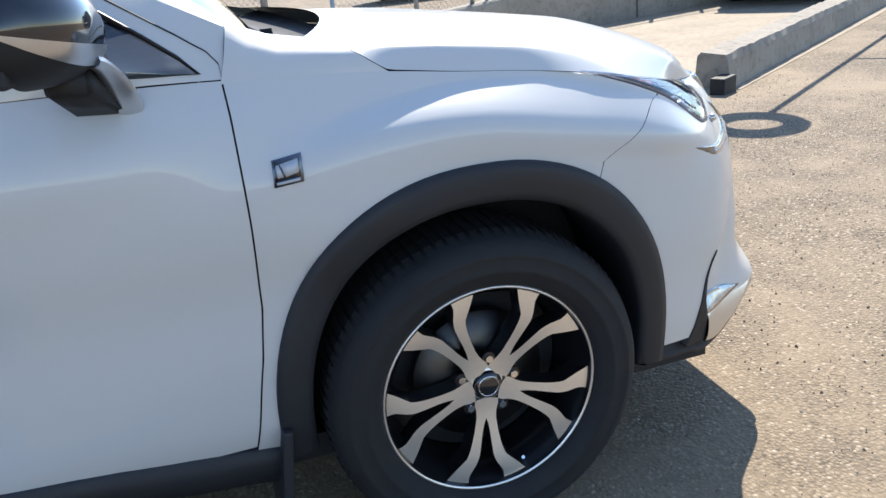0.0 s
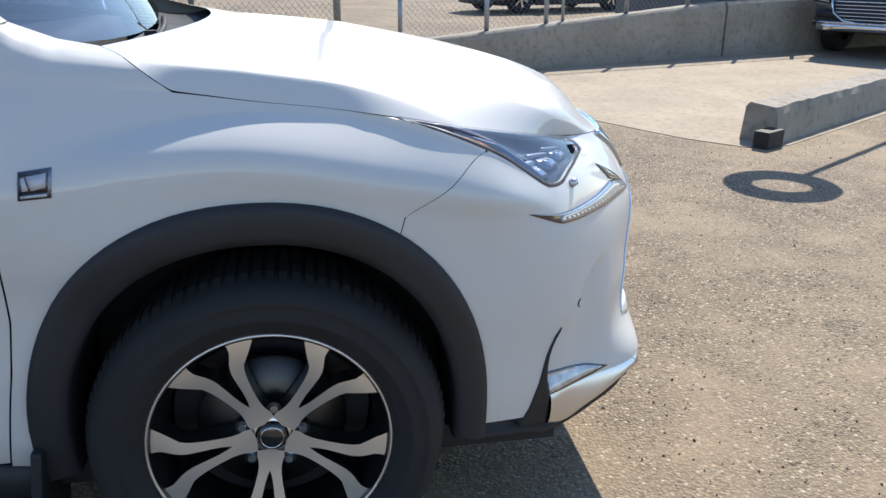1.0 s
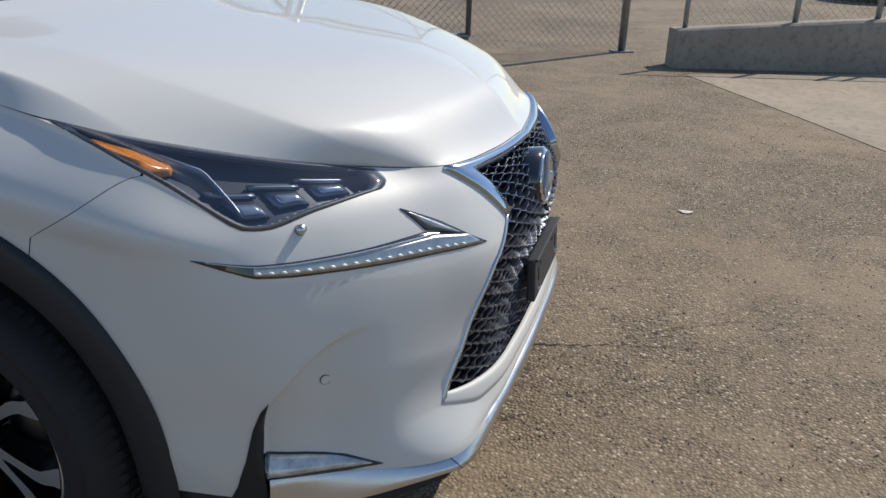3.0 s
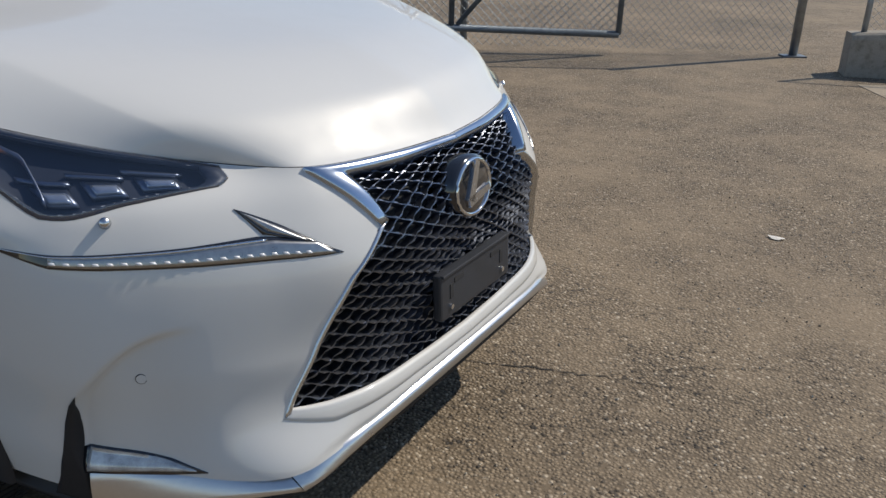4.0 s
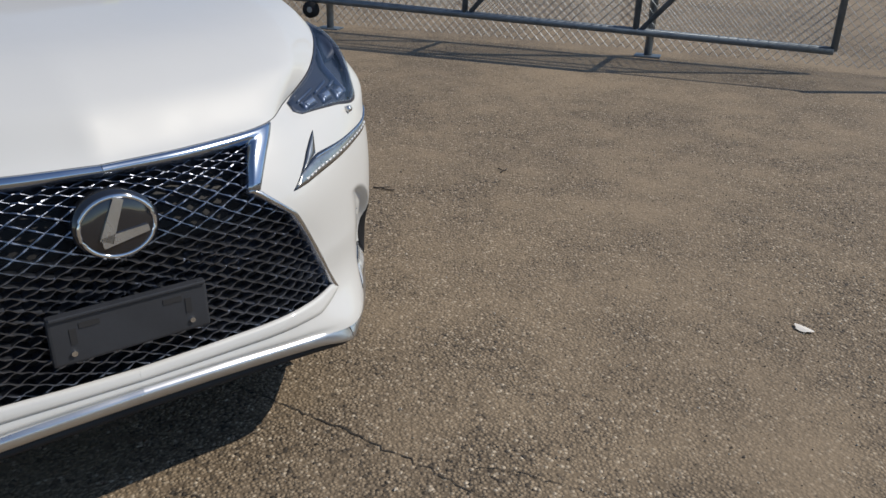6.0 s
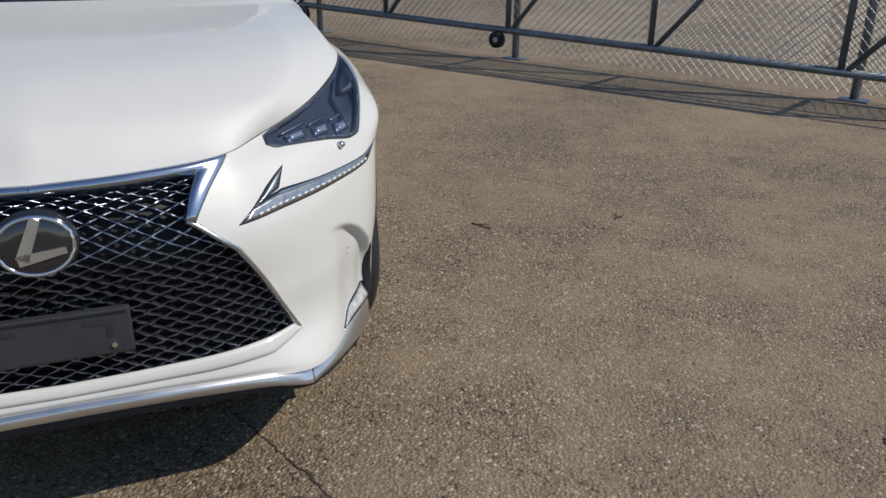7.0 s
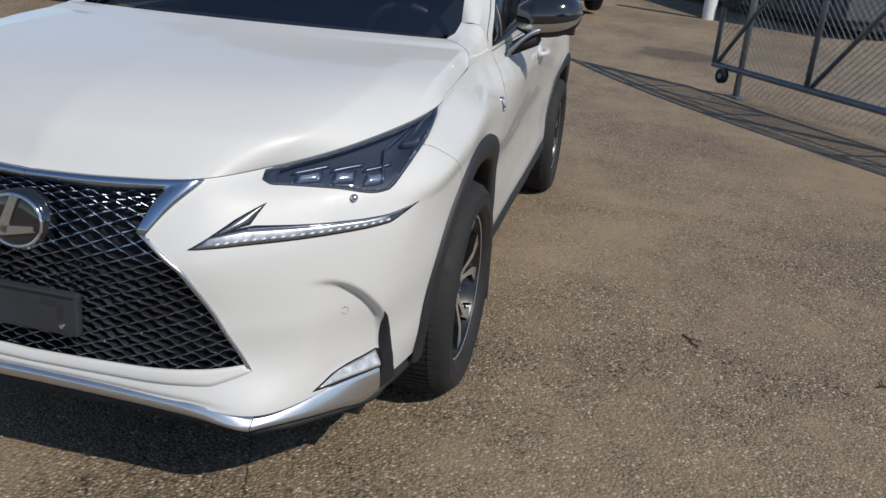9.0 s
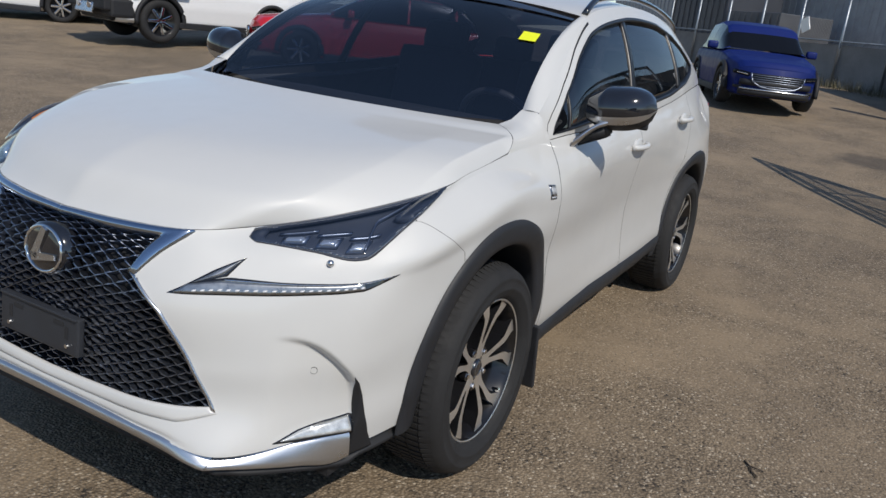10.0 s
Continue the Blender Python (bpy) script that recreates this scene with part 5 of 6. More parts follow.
def mirror(left):
    """Wing mirror: gloss black cap, bright strip below it, dark underside, and a wedge-shaped foot on the door."""
    k = 1 if left else -1
    m = empty("wing_mirror")
    m.parent = car
    n, seg = 20, 22
    for name, lo, hi, mat, grow in (("mirror_shell", -0.22, 1.0, M_BLACK, 1.0), ("mirror_strip", -0.46, -0.20, M_LIP, 1.025), ("mirror_underside", -1.0, -0.44, M_DARK, 0.985)):
        v = []
        for i in range(n):
            u = i / (n - 1)
            y = 0.876 + 0.238 * u
            r = min(1.0, 0.62 + 1.5 * u) * math.sqrt(max(0.0, 1 - max(0.0, (u - 0.45) / 0.55) ** 2.6))
            for j in range(seg):
                ang = (lo + (hi - lo) * j / (seg - 1)) * math.pi / 2
                v.append((-0.715 - 0.035 * u + 0.115 * r * math.cos(ang) ** 0.8 * grow, y * k, 1.200 + 0.024 * u + 0.084 * r * math.sin(ang) * grow))
        fix_normals(link_mesh(name, v, [tuple(q) for q in grid_faces(n, seg)], mat, m, {"mirror_shell": "gloss black mirror cap", "mirror_strip": "chrome strip"}.get(name, "")))
    bm = bmesh.new()
    add_box(bm, (0.02, 0.205, 0.135), Matrix.Translation((-0.732, 0.990 * k, 1.211)) @ Matrix.Rotation(radians(9 * k), 4, "Z"), 0.008)
    part("mirror_back", bm, M_DARK, m)
    bm = bmesh.new()
    add_box(bm, (0.003, 0.175, 0.112), Matrix.Translation((-0.7435, 0.990 * k, 1.211)) @ Matrix.Rotation(radians(9 * k), 4, "Z"))
    part("mirror_glass", bm, M_CHROME, m, "mirror glass")
    # foot
    bm = bmesh.new()
    low = [(-0.612, 0.868, 1.056), (-0.622, 0.862, 1.105), (-0.70, 0.862, 1.105), (-0.695, 0.868, 1.062)]
    high = [(-0.645, 0.975, 1.105), (-0.648, 0.955, 1.165), (-0.72, 0.955, 1.168), (-0.715, 0.975, 1.112)]
    a = [bm.verts.new((x, y * k, z)) for x, y, z in low]
    b = [bm.verts.new((x, y * k, z)) for x, y, z in high]
    bm.faces.new(a)
    bm.faces.new(b)
    for q in range(4):
        bm.faces.new((a[q], a[(q + 1) % 4], b[(q + 1) % 4], b[q]))
    bmesh.ops.bevel(bm, geom=bm.edges[:], offset=0.008, segments=2, affect="EDGES")
    part("mirror_foot", bm, M_DARK, m, "", True)
    # bright arm that sweeps from the strip down to the door
    path = spline(np.arange(5.0), np.array([(-0.636, 0.972, 1.160), (-0.627, 0.945, 1.148), (-0.618, 0.918, 1.127), (-0.610, 0.892, 1.100), (-0.606, 0.864, 1.072)]), np.linspace(0, 4, 20))
    t = np.linspace(0, 2 * np.pi, 15)[None]
    tall, deep = np.interp(np.linspace(0, 1, 20), [0, 0.5, 1], [0.011, 0.017, 0.026])[:, None], np.interp(np.linspace(0, 1, 20), [0, 1], [0.012, 0.026])[:, None]
    arm = np.stack([path[:, 0][:, None] + deep * np.cos(t), path[:, 1][:, None] + 0.35 * tall * np.sin(t), path[:, 2][:, None] + tall * np.sin(t)], -1)
    fix_normals(surface("mirror_arm", arm, M_LIP, m, "bright arm of the mirror", None, left))


def handle(left, x):
    k = 1 if left else -1
    h = empty("door_handle")
    h.parent = car
    y = float(side_y([x], [1.0])[0])
    z = 0.995 + 0.10 * (-x - 1.35)
    pts = [(x + 0.11 - 0.22 * t, (y + 0.004 + 0.030 * math.sin(math.pi * t) ** 0.6) * k, z) for t in np.linspace(0, 1, 12)]
    tube("grip", pts, 0.013, M_WHITE, h, "white door handle", 10)
    bm = bmesh.new()
    bmesh.ops.create_uvsphere(bm, u_segments=16, v_segments=8, radius=1.0, matrix=Matrix.Translation((x, (y - 0.004) * k, z)) @ Matrix.Diagonal((0.07, 0.012, 0.032, 1)))
    part("cup", bm, M_WHITE, h, "", True)


for left in SIDES:
    mirror(left)
    handle(left, -1.40)
    handle(left, -2.22)
    bm = bmesh.new()
    k = 1 if left else -1
    add_box(bm, (0.06, 0.30, 0.10), Matrix.Translation((-3.44, 0.62 * k, 1.06)) @ Matrix.Rotation(radians(35 * k), 4, "Z"), 0.02)
    part("tail_lamp", bm, simple("tail_lamp_red", (0.25, 0.01, 0.01), 0.2, coat=1.0), car, "red tail lamp")

# cabin: dashboard, wheel, seats
inner = empty("interior")
inner.parent = car
bm = bmesh.new()
add_box(bm, (0.5, 1.36, 0.22), Matrix.Translation((-0.72, 0, 0.98)) @ Matrix.Rotation(radians(-6), 4, "Y"), 0.06)
part("dashboard", bm, M_INTERIOR, inner, "dark dashboard", True)
bm = bmesh.new()
add_box(bm, (2.4, 1.5, 0.04), Matrix.Translation((-2.0, 0, 0.45)))
part("cabin_floor", bm, M_INTERIOR, inner)
pts = [Vector((-0.98, 0.37, 1.02)) + Vector((0.09 * math.sin(t), 0.185 * math.cos(t), 0.165 * math.sin(t))) for t in np.linspace(0, 2 * math.pi, 32, endpoint=False)]
tube("steering_wheel", pts, 0.016, simple("wheel_leather", (0.05, 0.05, 0.052), 0.4), inner, "dark leather steering wheel", 8, True)
for yy in (0.37, -0.37):
    for x, tall in ((-1.55, 0.62), (-2.45, 0.56)):
        bm = bmesh.new()
        add_box(bm, (0.50, 0.50, 0.16), Matrix.Translation((x + 0.2, yy, 0.68)), 0.05)
        add_box(bm, (0.15, 0.48, tall), Matrix.Translation((x - 0.10, yy, 0.68 + tall / 2)) @ Matrix.Rotation(radians(-14), 4, "Y"), 0.05)
        add_box(bm, (0.09, 0.26, 0.17), Matrix.Translation((x - 0.20, yy, 0.74 + tall)) @ Matrix.Rotation(radians(-10), 4, "Y"), 0.04)
        part("seat", bm, M_INTERIOR, inner, "dark leather seat", True)


# ---------- yard: pad, walls, kerb ----------
def slab(name, outline, z0, z1, mat, label, category, grid=0.0):
    """A flat piece with that outline (x, y), from z0 up to z1, its upper edge bevelled."""
    bm = bmesh.new()
    top = [bm.verts.new((x, y, z1)) for x, y in outline]
    low = [bm.verts.new((x, y, z0)) for x, y in outline]
    bm.faces.new(top)
    bm.faces.new(low[::-1])
    for k in range(len(top)):
        bm.faces.new((top[k], low[k], low[(k + 1) % len(top)], top[(k + 1) % len(top)]))
    ob = part(name, bm, mat)
    return tagged(ob, label, category, kind="structure")


PAD = [(1.30, 6.45), (1.75, 5.60), (2.15, 4.85), (2.55, 4.05), (2.95, 3.30), (3.25, 2.95), (3.6, 2.95), (8.4, 6.1), (14.0, 10.0), (12.0, 13.0), (6.3, 8.55), (3.6, 7.6)]
slab("concrete_pad", PAD, -0.05, 0.005, M_PAD, "pale dusty concrete pad beside the asphalt", "pavement")


def profiled_bar(name, p, q, prof, mat, label, category, step=0.12, rough=0.006, seed=1, top=None):
    """A long cast piece from p to q (x, y) with a cross profile of (across, up), its edges chipped and uneven."""
    rng = np.random.RandomState(seed)
    p, q = np.array(p, float), np.array(q, float)
    d = q - p
    ln = np.linalg.norm(d)
    d /= ln
    nrm = np.array([-d[1], d[0]])
    n = max(2, int(ln / step))
    ts = np.linspace(0, ln, n)
    pts = []
    for i, t in enumerate(ts):
        grow = np.interp(t / ln, [0, 1], top) if top else 1.0
        row = []
        for a, z in prof:
            j = rng.uniform(-1, 1, 3) * rough * (0.3 if z < 0.05 else 1.0)
            zz = z * grow
            c = p + d * (t + j[0]) + nrm * (a + j[1])
            row.append((c[0], c[1], zz + j[2]))
        pts.append(row)
    m = len(prof)
    verts = [v for r in pts for v in r]
    faces = [(i * m + j, (i + 1) * m + j, (i + 1) * m + (j + 1) % m, i * m + (j + 1) % m) for i in range(n - 1) for j in range(m)]
    faces += [tuple(range(m)), tuple(range((n - 1) * m, n * m))[::-1]]
    ob = link_mesh(name, verts, faces, mat, None, "", False)
    fix_normals(ob)
    if category:
        tagged(ob, label, category, kind="structure")
    return ob


WALL0, WALL1 = (1.16, 6.82), (5.90, 8.32)
wall_prof = [(0.0, -0.03), (0.0, 0.33), (0.015, 0.37), (0.04, 0.385), (0.25, 0.385), (0.28, 0.36), (0.28, -0.03)]
profiled_bar("wall_north", WALL0, WALL1, wall_prof, M_WALL, "low weathered concrete wall carrying a wire fence", "wall", 0.2, 0.004, 2, (1.0, 1.9))
profiled_bar("wall_east", (5.94, 8.33), (14.0, 10.9), [(a, z * 1.9) for a, z in wall_prof], M_WALL, "low concrete wall in the shade", "wall", 0.3, 0.004, 3, (1.0, 1.2))
kerb = profiled_bar("kerb_barrier", (3.537, 2.996), (9.56, 7.04), [(0.0, -0.02), (0.03, 0.215), (0.05, 0.27), (0.25, 0.285), (0.28, 0.25), (0.30, -0.02)], M_WALL, "", "", 0.09, 0.0055, 5)
tagged(kerb, "chipped concrete barrier kerb lying along the pad", "kerb")
foot = part("rubber_block", add_box(bmesh.new(), (0.22, 0.12, 0.13), Matrix.Translation((3.43, 2.95, 0.06)) @ Matrix.Rotation(radians(30), 4, "Z"), 0.01), M_DARK)
tagged(foot, "black rubber block at the end of the kerb", "block")

# ---------- chain-link fence and sliding gate ----------
FENCE0, FENCE1 = np.array((-7.80, 2.42)), np.array((0.56, 7.75))
FD = (FENCE1 - FENCE0) / np.linalg.norm(FENCE1 - FENCE0)
FN = np.array([FD[1], -FD[0]])                     # towards the yard


def fence_at(t, off=0.0):
    p = FENCE0 + FD * t + FN * off
    return float(p[0]), float(p[1]), float(rise(p[0], p[1]))


def chain_link(name, point, length, z0, z1, parent, pitch=0.075, r=0.0016, mat=None):
    """Diagonal wires crossing, point(t, z) giving the place t metres along at height z."""
    verts, faces = [], []
    h = z1 - z0
    for lean in (1, -1):
        for t in np.arange(-h, length + h, pitch):
            a, b = (t, 0.0), (t + lean * h, h)
            lo, hi = sorted((a, b))
            if hi[0] <= 0 or lo[0] >= length:
                continue
            def cut(x):
                f = (x - a[0]) / (b[0] - a[0])
                return (x, a[1] + (b[1] - a[1]) * f)
            if lo[0] < 0:
                lo = cut(0.0)
            if hi[0] > length:
                hi = cut(length)
            n = max(1, int((hi[0] - lo[0]) / 1.2))
            base = len(verts)
            for k in range(n + 1):
                f = k / n
                c = Vector(point(lo[0] + (hi[0] - lo[0]) * f, z0 + lo[1] + (hi[1] - lo[1]) * f))
                for q in range(3):
                    w = 2 * math.pi * q / 3
                    verts.append(c + Vector((FN[0] * math.cos(w) * r, FN[1] * math.cos(w) * r, math.sin(w) * r * 1.4)))
            for k in range(n):
                for q in range(3):
                    faces.append((base + k * 3 + q, base + k * 3 + (q + 1) % 3, base + k * 3 + 3 + (q + 1) % 3, base + k * 3 + 3 + q))
    ob = link_mesh(name, verts, faces, mat or M_GALV, parent, "", False)
    ob["kind"] = "stuff"
    return ob


def pipe(name, a, b, r, mat, parent, label="", seg=12):
    bm = bmesh.new()
    add_cyl(bm, a, b, r, r, seg)
    return part(name, bm, mat, parent, label, True)


def build_fence():
    f = tagged(empty("wire_fence"), "galvanised chain-link fence on round steel posts", "fence")
    h = 2.35
    ts = [-6.4, -3.1, 0.2, 3.1, 6.45, 9.92]
    for t in ts[2:]:
        x, y, z = fence_at(t)
        pipe("post", (x, y, z - 0.05), (x, y, z + h + 0.08), 0.038 if t < 9 else 0.045, M_GALV, f, "grey steel post")
        bm = add_box(bmesh.new(), (0.24, 0.16, 0.016), Matrix.Translation((x, y, z + 0.008)) @ Matrix.Rotation(math.atan2(FD[1], FD[0]), 4, "Z"), 0.003)
        part("base_plate", bm, M_GATE, f)
    for z in (h, 0.12):
        for t0, t1 in zip(ts[2:-1], ts[3:]):
            a, b = fence_at(t0), fence_at(t1)
            if z > 1:
                pipe("top_rail", (a[0], a[1], a[2] + z), (b[0], b[1], b[2] + z), 0.021, M_GALV, f)
    def pt(t, z):
        x, y, g = fence_at(0.2 + t, -0.05)
        return x, y, g + z
    chain_link("chain_link", pt, 9.7, 0.05, h, f, 0.085, 0.0023, M_GATE)


def build_gate():
    g = tagged(empty("sliding_gate"), "grey steel pipe sliding gate with wire mesh, standing open", "gate")
    h = 2.05
    def at(t, z):
        x, y, r = fence_at(t, 0.09)
        return x, y, z + np.interp(t, [-0.2, 8.03], [0.37, 0.20])
    for z, r in ((0.0, 0.036), (h, 0.034)):
        pipe("rail", at(-0.2, z), at(8.03, z), r, M_GATE, g, "long steel rail")
    # two unseen rails, added for the extra lines in the gate's shadow
    for z in (1.30, 1.68):
        pipe("mid_rail", at(-0.2, z), at(8.03, z), 0.021, M_GATE, g)
    ups = [-0.19, 1.37, 3.05, 4.64, 6.32, 8.03]
    for t in ups:
        pipe("upright", at(t, 0), at(t, h), 0.030, M_GATE, g)
    for a, b in zip(ups[:-1], ups[1:]):
        pipe("brace", at(a + 0.06, 0.03), at(a + 0.06 + (b - a - 0.1), min(h - 0.04, (b - a) * 1.15)), 0.025, M_GATE, g)
    chain_link("gate_mesh", lambda t, z: at(t - 0.19, z), 8.2, 0.02, h, g, 0.085, 0.0023, M_GATE)
    bm = add_box(bmesh.new(), (0.20, 0.10, 0.24), Matrix.Translation(Vector(at(-0.08, 0.78))) @ Matrix.Rotation(math.atan2(FD[1], FD[0]), 4, "Z"), 0.015)
    part("latch_box", bm, M_DARK, g, "dark latch box")
    for t in (0.16, 3.05):
        c = Vector(at(t - 0.1, -0.10)) + Vector((FN[0], FN[1], 0)) * 0.05
        w = Vector((FN[0], FN[1], 0))
        bm = bmesh.new()
        add_cyl(bm, c - w * 0.03, c + w * 0.03, 0.085, 0.085, 24)
        roller = part("roller", bm, M_RUBBER, g, "black guide roller", True)
        bm = bmesh.new()
        add_cyl(bm, c - w * 0.034, c + w * 0.036, 0.03, 0.03, 16)
        part("roller_hub", bm, M_GALV, roller)


build_fence()
build_gate()


def wall_fence():
    """Fence on top of the wall."""
    f = tagged(empty("wall_fence"), "galvanised wire fence standing on the low wall", "fence")
    a, b = np.array(WALL0), np.array((10.5, 9.79))
    d = (b - a) / np.linalg.norm(b - a)
    nrm = np.array([-d[1], d[0]])
    def top(t):
        return float(np.interp(t, [0, 4.97, 9.8], [0.375, 0.72, 0.80]))
    for t, r in ((0.12, 0.026), (1.25, 0.03), (2.1, 0.03), (2.35, 0.022), (3.35, 0.03), (4.4, 0.028), (5.5, 0.028), (6.6, 0.028), (7.7, 0.028), (8.8, 0.028)):
        p = a + d * t + nrm * 0.14
        pipe("post", (p[0], p[1], top(t) - 0.03), (p[0], p[1], top(t) + 0.62), r, M_GALV, f)
    p, q = a + d * 0.12 + nrm * 0.14, a + d * 8.8 + nrm * 0.14
    pipe("top_rail", (p[0], p[1], 1.0), (q[0], q[1], 1.40), 0.015, M_GALV, f)
    def pt(t, z):
        p = a + d * (0.12 + t) + nrm * 0.17
        return p[0], p[1], top(0.12 + t) + z
    chain_link("chain_link", pt, 8.7, 0.02, 0.6, f)


wall_fence()


def shadow_bar():
    """Unseen raised bar beside the pad, with an end hoop, added for its shadow."""
    k = math.cos(radians(SUN_EL)) / math.sin(radians(SUN_EL))
    h = 1.75
    sx, sy = k * h * math.cos(radians(SUN_AZ)), k * h * math.sin(radians(SUN_AZ))
    b = tagged(empty("boom_barrier"), "unseen steel bar with a round black hoop, added to cast its shadow", "barrier")
    c = Vector((2.93 + sx, 1.95 + sy, h))
    d = Vector((0.83, 0.557, 0))
    ring = [c + Vector((0.255 * math.cos(t), 0.255 * math.sin(t), 0)) for t in np.linspace(0, 2 * math.pi, 40, endpoint=False)]
    tube("hoop", ring, 0.085, M_RUBBER, b, "black rubber hoop", 10, True)
    pipe("arm", c + d * 0.2, c + d * 9.5, 0.024, M_GALV, b)
    pipe("stay", c + d * 2.6 + Vector((0.25, -0.3, 0)), c + d * 9.0 + Vector((0.25, -0.3, 0)), 0.02, M_GALV, b)
    pipe("tie", c + d * 2.6 + Vector((0.25, -0.3, 0)), c + d * 2.6, 0.02, M_GALV, b)
    q = c + d * 9.3
    bm = add_box(bmesh.new(), (0.35, 0.35, 1.8), Matrix.Translation((q.x, q.y, 0.9)), 0.02)
    part("pillar", bm, M_GATE, b)


shadow_bar()


# ---------- other vehicles ----------
SECTION_Y = np.interp(np.linspace(0, 8, 41), np.arange(9), [0.0, 0.86, 0.97, 1.0, 0.985, 0.94, 0.83, 0.45, 0.0])
SECTION_Z = np.interp(np.linspace(0, 8, 41), np.arange(9), [0.0, 0.0, 0.08, 0.45, 0.75, 0.93, 1.0, 1.03, 1.035])


def vehicle(name, m, length, width, height, mat, label, wheel_r=0.33, nose=0.9, bonnet_z=0.62, cab=(0.27, 0.86), boxy=0.0, trim=None, grille=None, clear=0.22, mirrors=True):
    """A car built from cross sections along its length (front at +x), with glass, lamps, grille, wheels and bumpers."""
    v = tagged(empty(name, m), label, "car")
    L, W, H = length, width, height
    xs = np.linspace(0, 1, 121)                         # 0 nose, 1 tail
    c0, c1 = cab
    top = np.interp(xs, [0, 0.02, 0.10, c0, c0 + 0.17 * (1 - boxy), (c0 + c1) / 2, c1 - 0.10 * (1 - boxy), c1, 1.0],
                    [bonnet_z * 0.80, bonnet_z * 0.90, bonnet_z * 0.97, bonnet_z * 1.06, 0.955, 1.0, 0.97, bonnet_z * 1.14, bonnet_z * (1.1 if boxy < 0.5 else 1.12)]) * H
    if boxy >= 0.5:
        top = np.where((xs > c0 + 0.04) & (xs < c1), H, np.where(xs <= c0, top, np.minimum(top, H)))
    belt = np.minimum(top, bonnet_z * 1.08 * H)
    half = W / 2 * np.interp(xs, [0, 0.04, 0.12, 0.5, 0.9, 1.0], [0.80, 0.90, 0.98, 1.0, 0.98, 0.88])
    body = []
    for x, hw, bz in zip(xs, half, belt):
        row = []
        for fy, fz in zip(SECTION_Y, SECTION_Z):
            row.append((L / 2 - x * L, hw * fy, clear + (bz - clear) * fz))
        body.append(row)
    body = np.array(body)
    c = (body[:-1, :-1] + body[1:, 1:]) / 2
    axles = (L / 2 - 0.19 * L, -L / 2 + 0.20 * L)
    hole = np.zeros(c.shape[:2], bool)
    for ax in axles:
        hole |= (np.hypot(c[..., 0] - ax, c[..., 2] - wheel_r) < wheel_r * 1.16) & (c[..., 1] > W * 0.36)
    for left in (True, False):
        surface("body", body, mat, v, "", ~hole, left)
    # cabin: glass with painted pillars and roof
    ci = [i for i in range(len(xs)) if top[i] > belt[i] + 0.04]
    rows = []
    for i in ci:
        hw = half[i]
        rows.append([(L / 2 - xs[i] * L, hw * fy, belt[i] + (top[i] - belt[i]) * fz) for fy, fz in ((0.93, -0.02), (0.90, 0.3), (0.85 + 0.06 * boxy, 0.6), (0.78 + 0.12 * boxy, 0.90), (0.70 + 0.18 * boxy, 0.99), (0.4, 1.02), (0.0, 1.03))])
    rows = np.array(rows)
    n = len(rows)
    glassy = np.zeros((n - 1, 6), bool)
    glassy[:, 0:3] = True
    a = max(2, int(n * 0.16))
    if boxy < 0.5:
        glassy[:a, 3:] = True
        glassy[n - 1 - a:, 3:] = True
    pil = [int(n * f) for f in (0.0, 0.46, 0.76)] if boxy < 0.5 else [0, int(n * 0.36), int(n * 0.68)]
    for q in pil:
        glassy[q:q + 1, 0:3] = False
    for left in (True, False):
        surface("roof_shell", rows, mat, v, "", ~glassy, left)
        g = surface("glazing", rows, M_CARGLASS, v, "dark glass", glassy, left)
    front = [(p[0], p[1], p[2]) for p in rows[0]]
    if boxy >= 0.5:
        f = [(x + 0.02, y * s, z) for s in (1, -1) for x, y, z in (front if s > 0 else front[::-1])]
        link_mesh("windscreen", f, [tuple(range(len(f)))], M_CARGLASS, v, "", False)
        b = [(p[0], p[1] * s, p[2]) for s in (1, -1) for p in (rows[-1] if s > 0 else rows[-1][::-1])]
        link_mesh("rear_panel", b, [tuple(range(len(b)))], mat, v, "", False)
    # closed nose, bulging forward, and a flat tail
    w = np.linspace(-1, 1, 15)[None]
    r = body[0]
    bulge = 0.07 * np.sin(np.pi * np.clip((r[:, 2] - clear) / (belt[0] - clear), 0, 1))[:, None] * (1 - w ** 2)
    nose_grid = np.stack([r[:, 0][:, None] + bulge, r[:, 1][:, None] * w, r[:, 2][:, None] + 0 * w], -1)
    fix_normals(link_mesh("nose_panel", nose_grid.reshape(-1, 3), grid_faces(len(r), 15), mat, v))
    f = [tuple(p) for p in body[-1]] + [(p[0], -p[1], p[2]) for p in body[-1][::-1]]
    fix_normals(link_mesh("tail_panel", f, [tuple(range(len(f)))], mat, v, "", False))
    zb = belt[0]
    # shield-shaped grille with bars and a bright rim
    fy = np.linspace(-1, 1, 11)
    levels = [(zb * z, W * y) for z, y in ((0.86, 0.27), (0.76, 0.262), (0.66, 0.25), (0.60, 0.21), (0.55, 0.17), (0.525, 0.08))]
    gg = np.array([[(L / 2 + 0.085, hw * k, z) for k in fy] for z, hw in levels])
    gr = surface("grille", gg, M_DARK, v, "black grille")
    for k in range(6):
        z = zb * (0.575 + 0.05 * k)
        hw = float(np.interp(z, [q[0] for q in levels[::-1]], [q[1] for q in levels[::-1]]))
        tube("slat", [(L / 2 + 0.095, hw * f, z) for f in fy], 0.008, grille or M_CHROME, gr, "", 6)
    sh = [(hw, z) for z, hw in levels] + [(-hw, z) for z, hw in levels[::-1]]
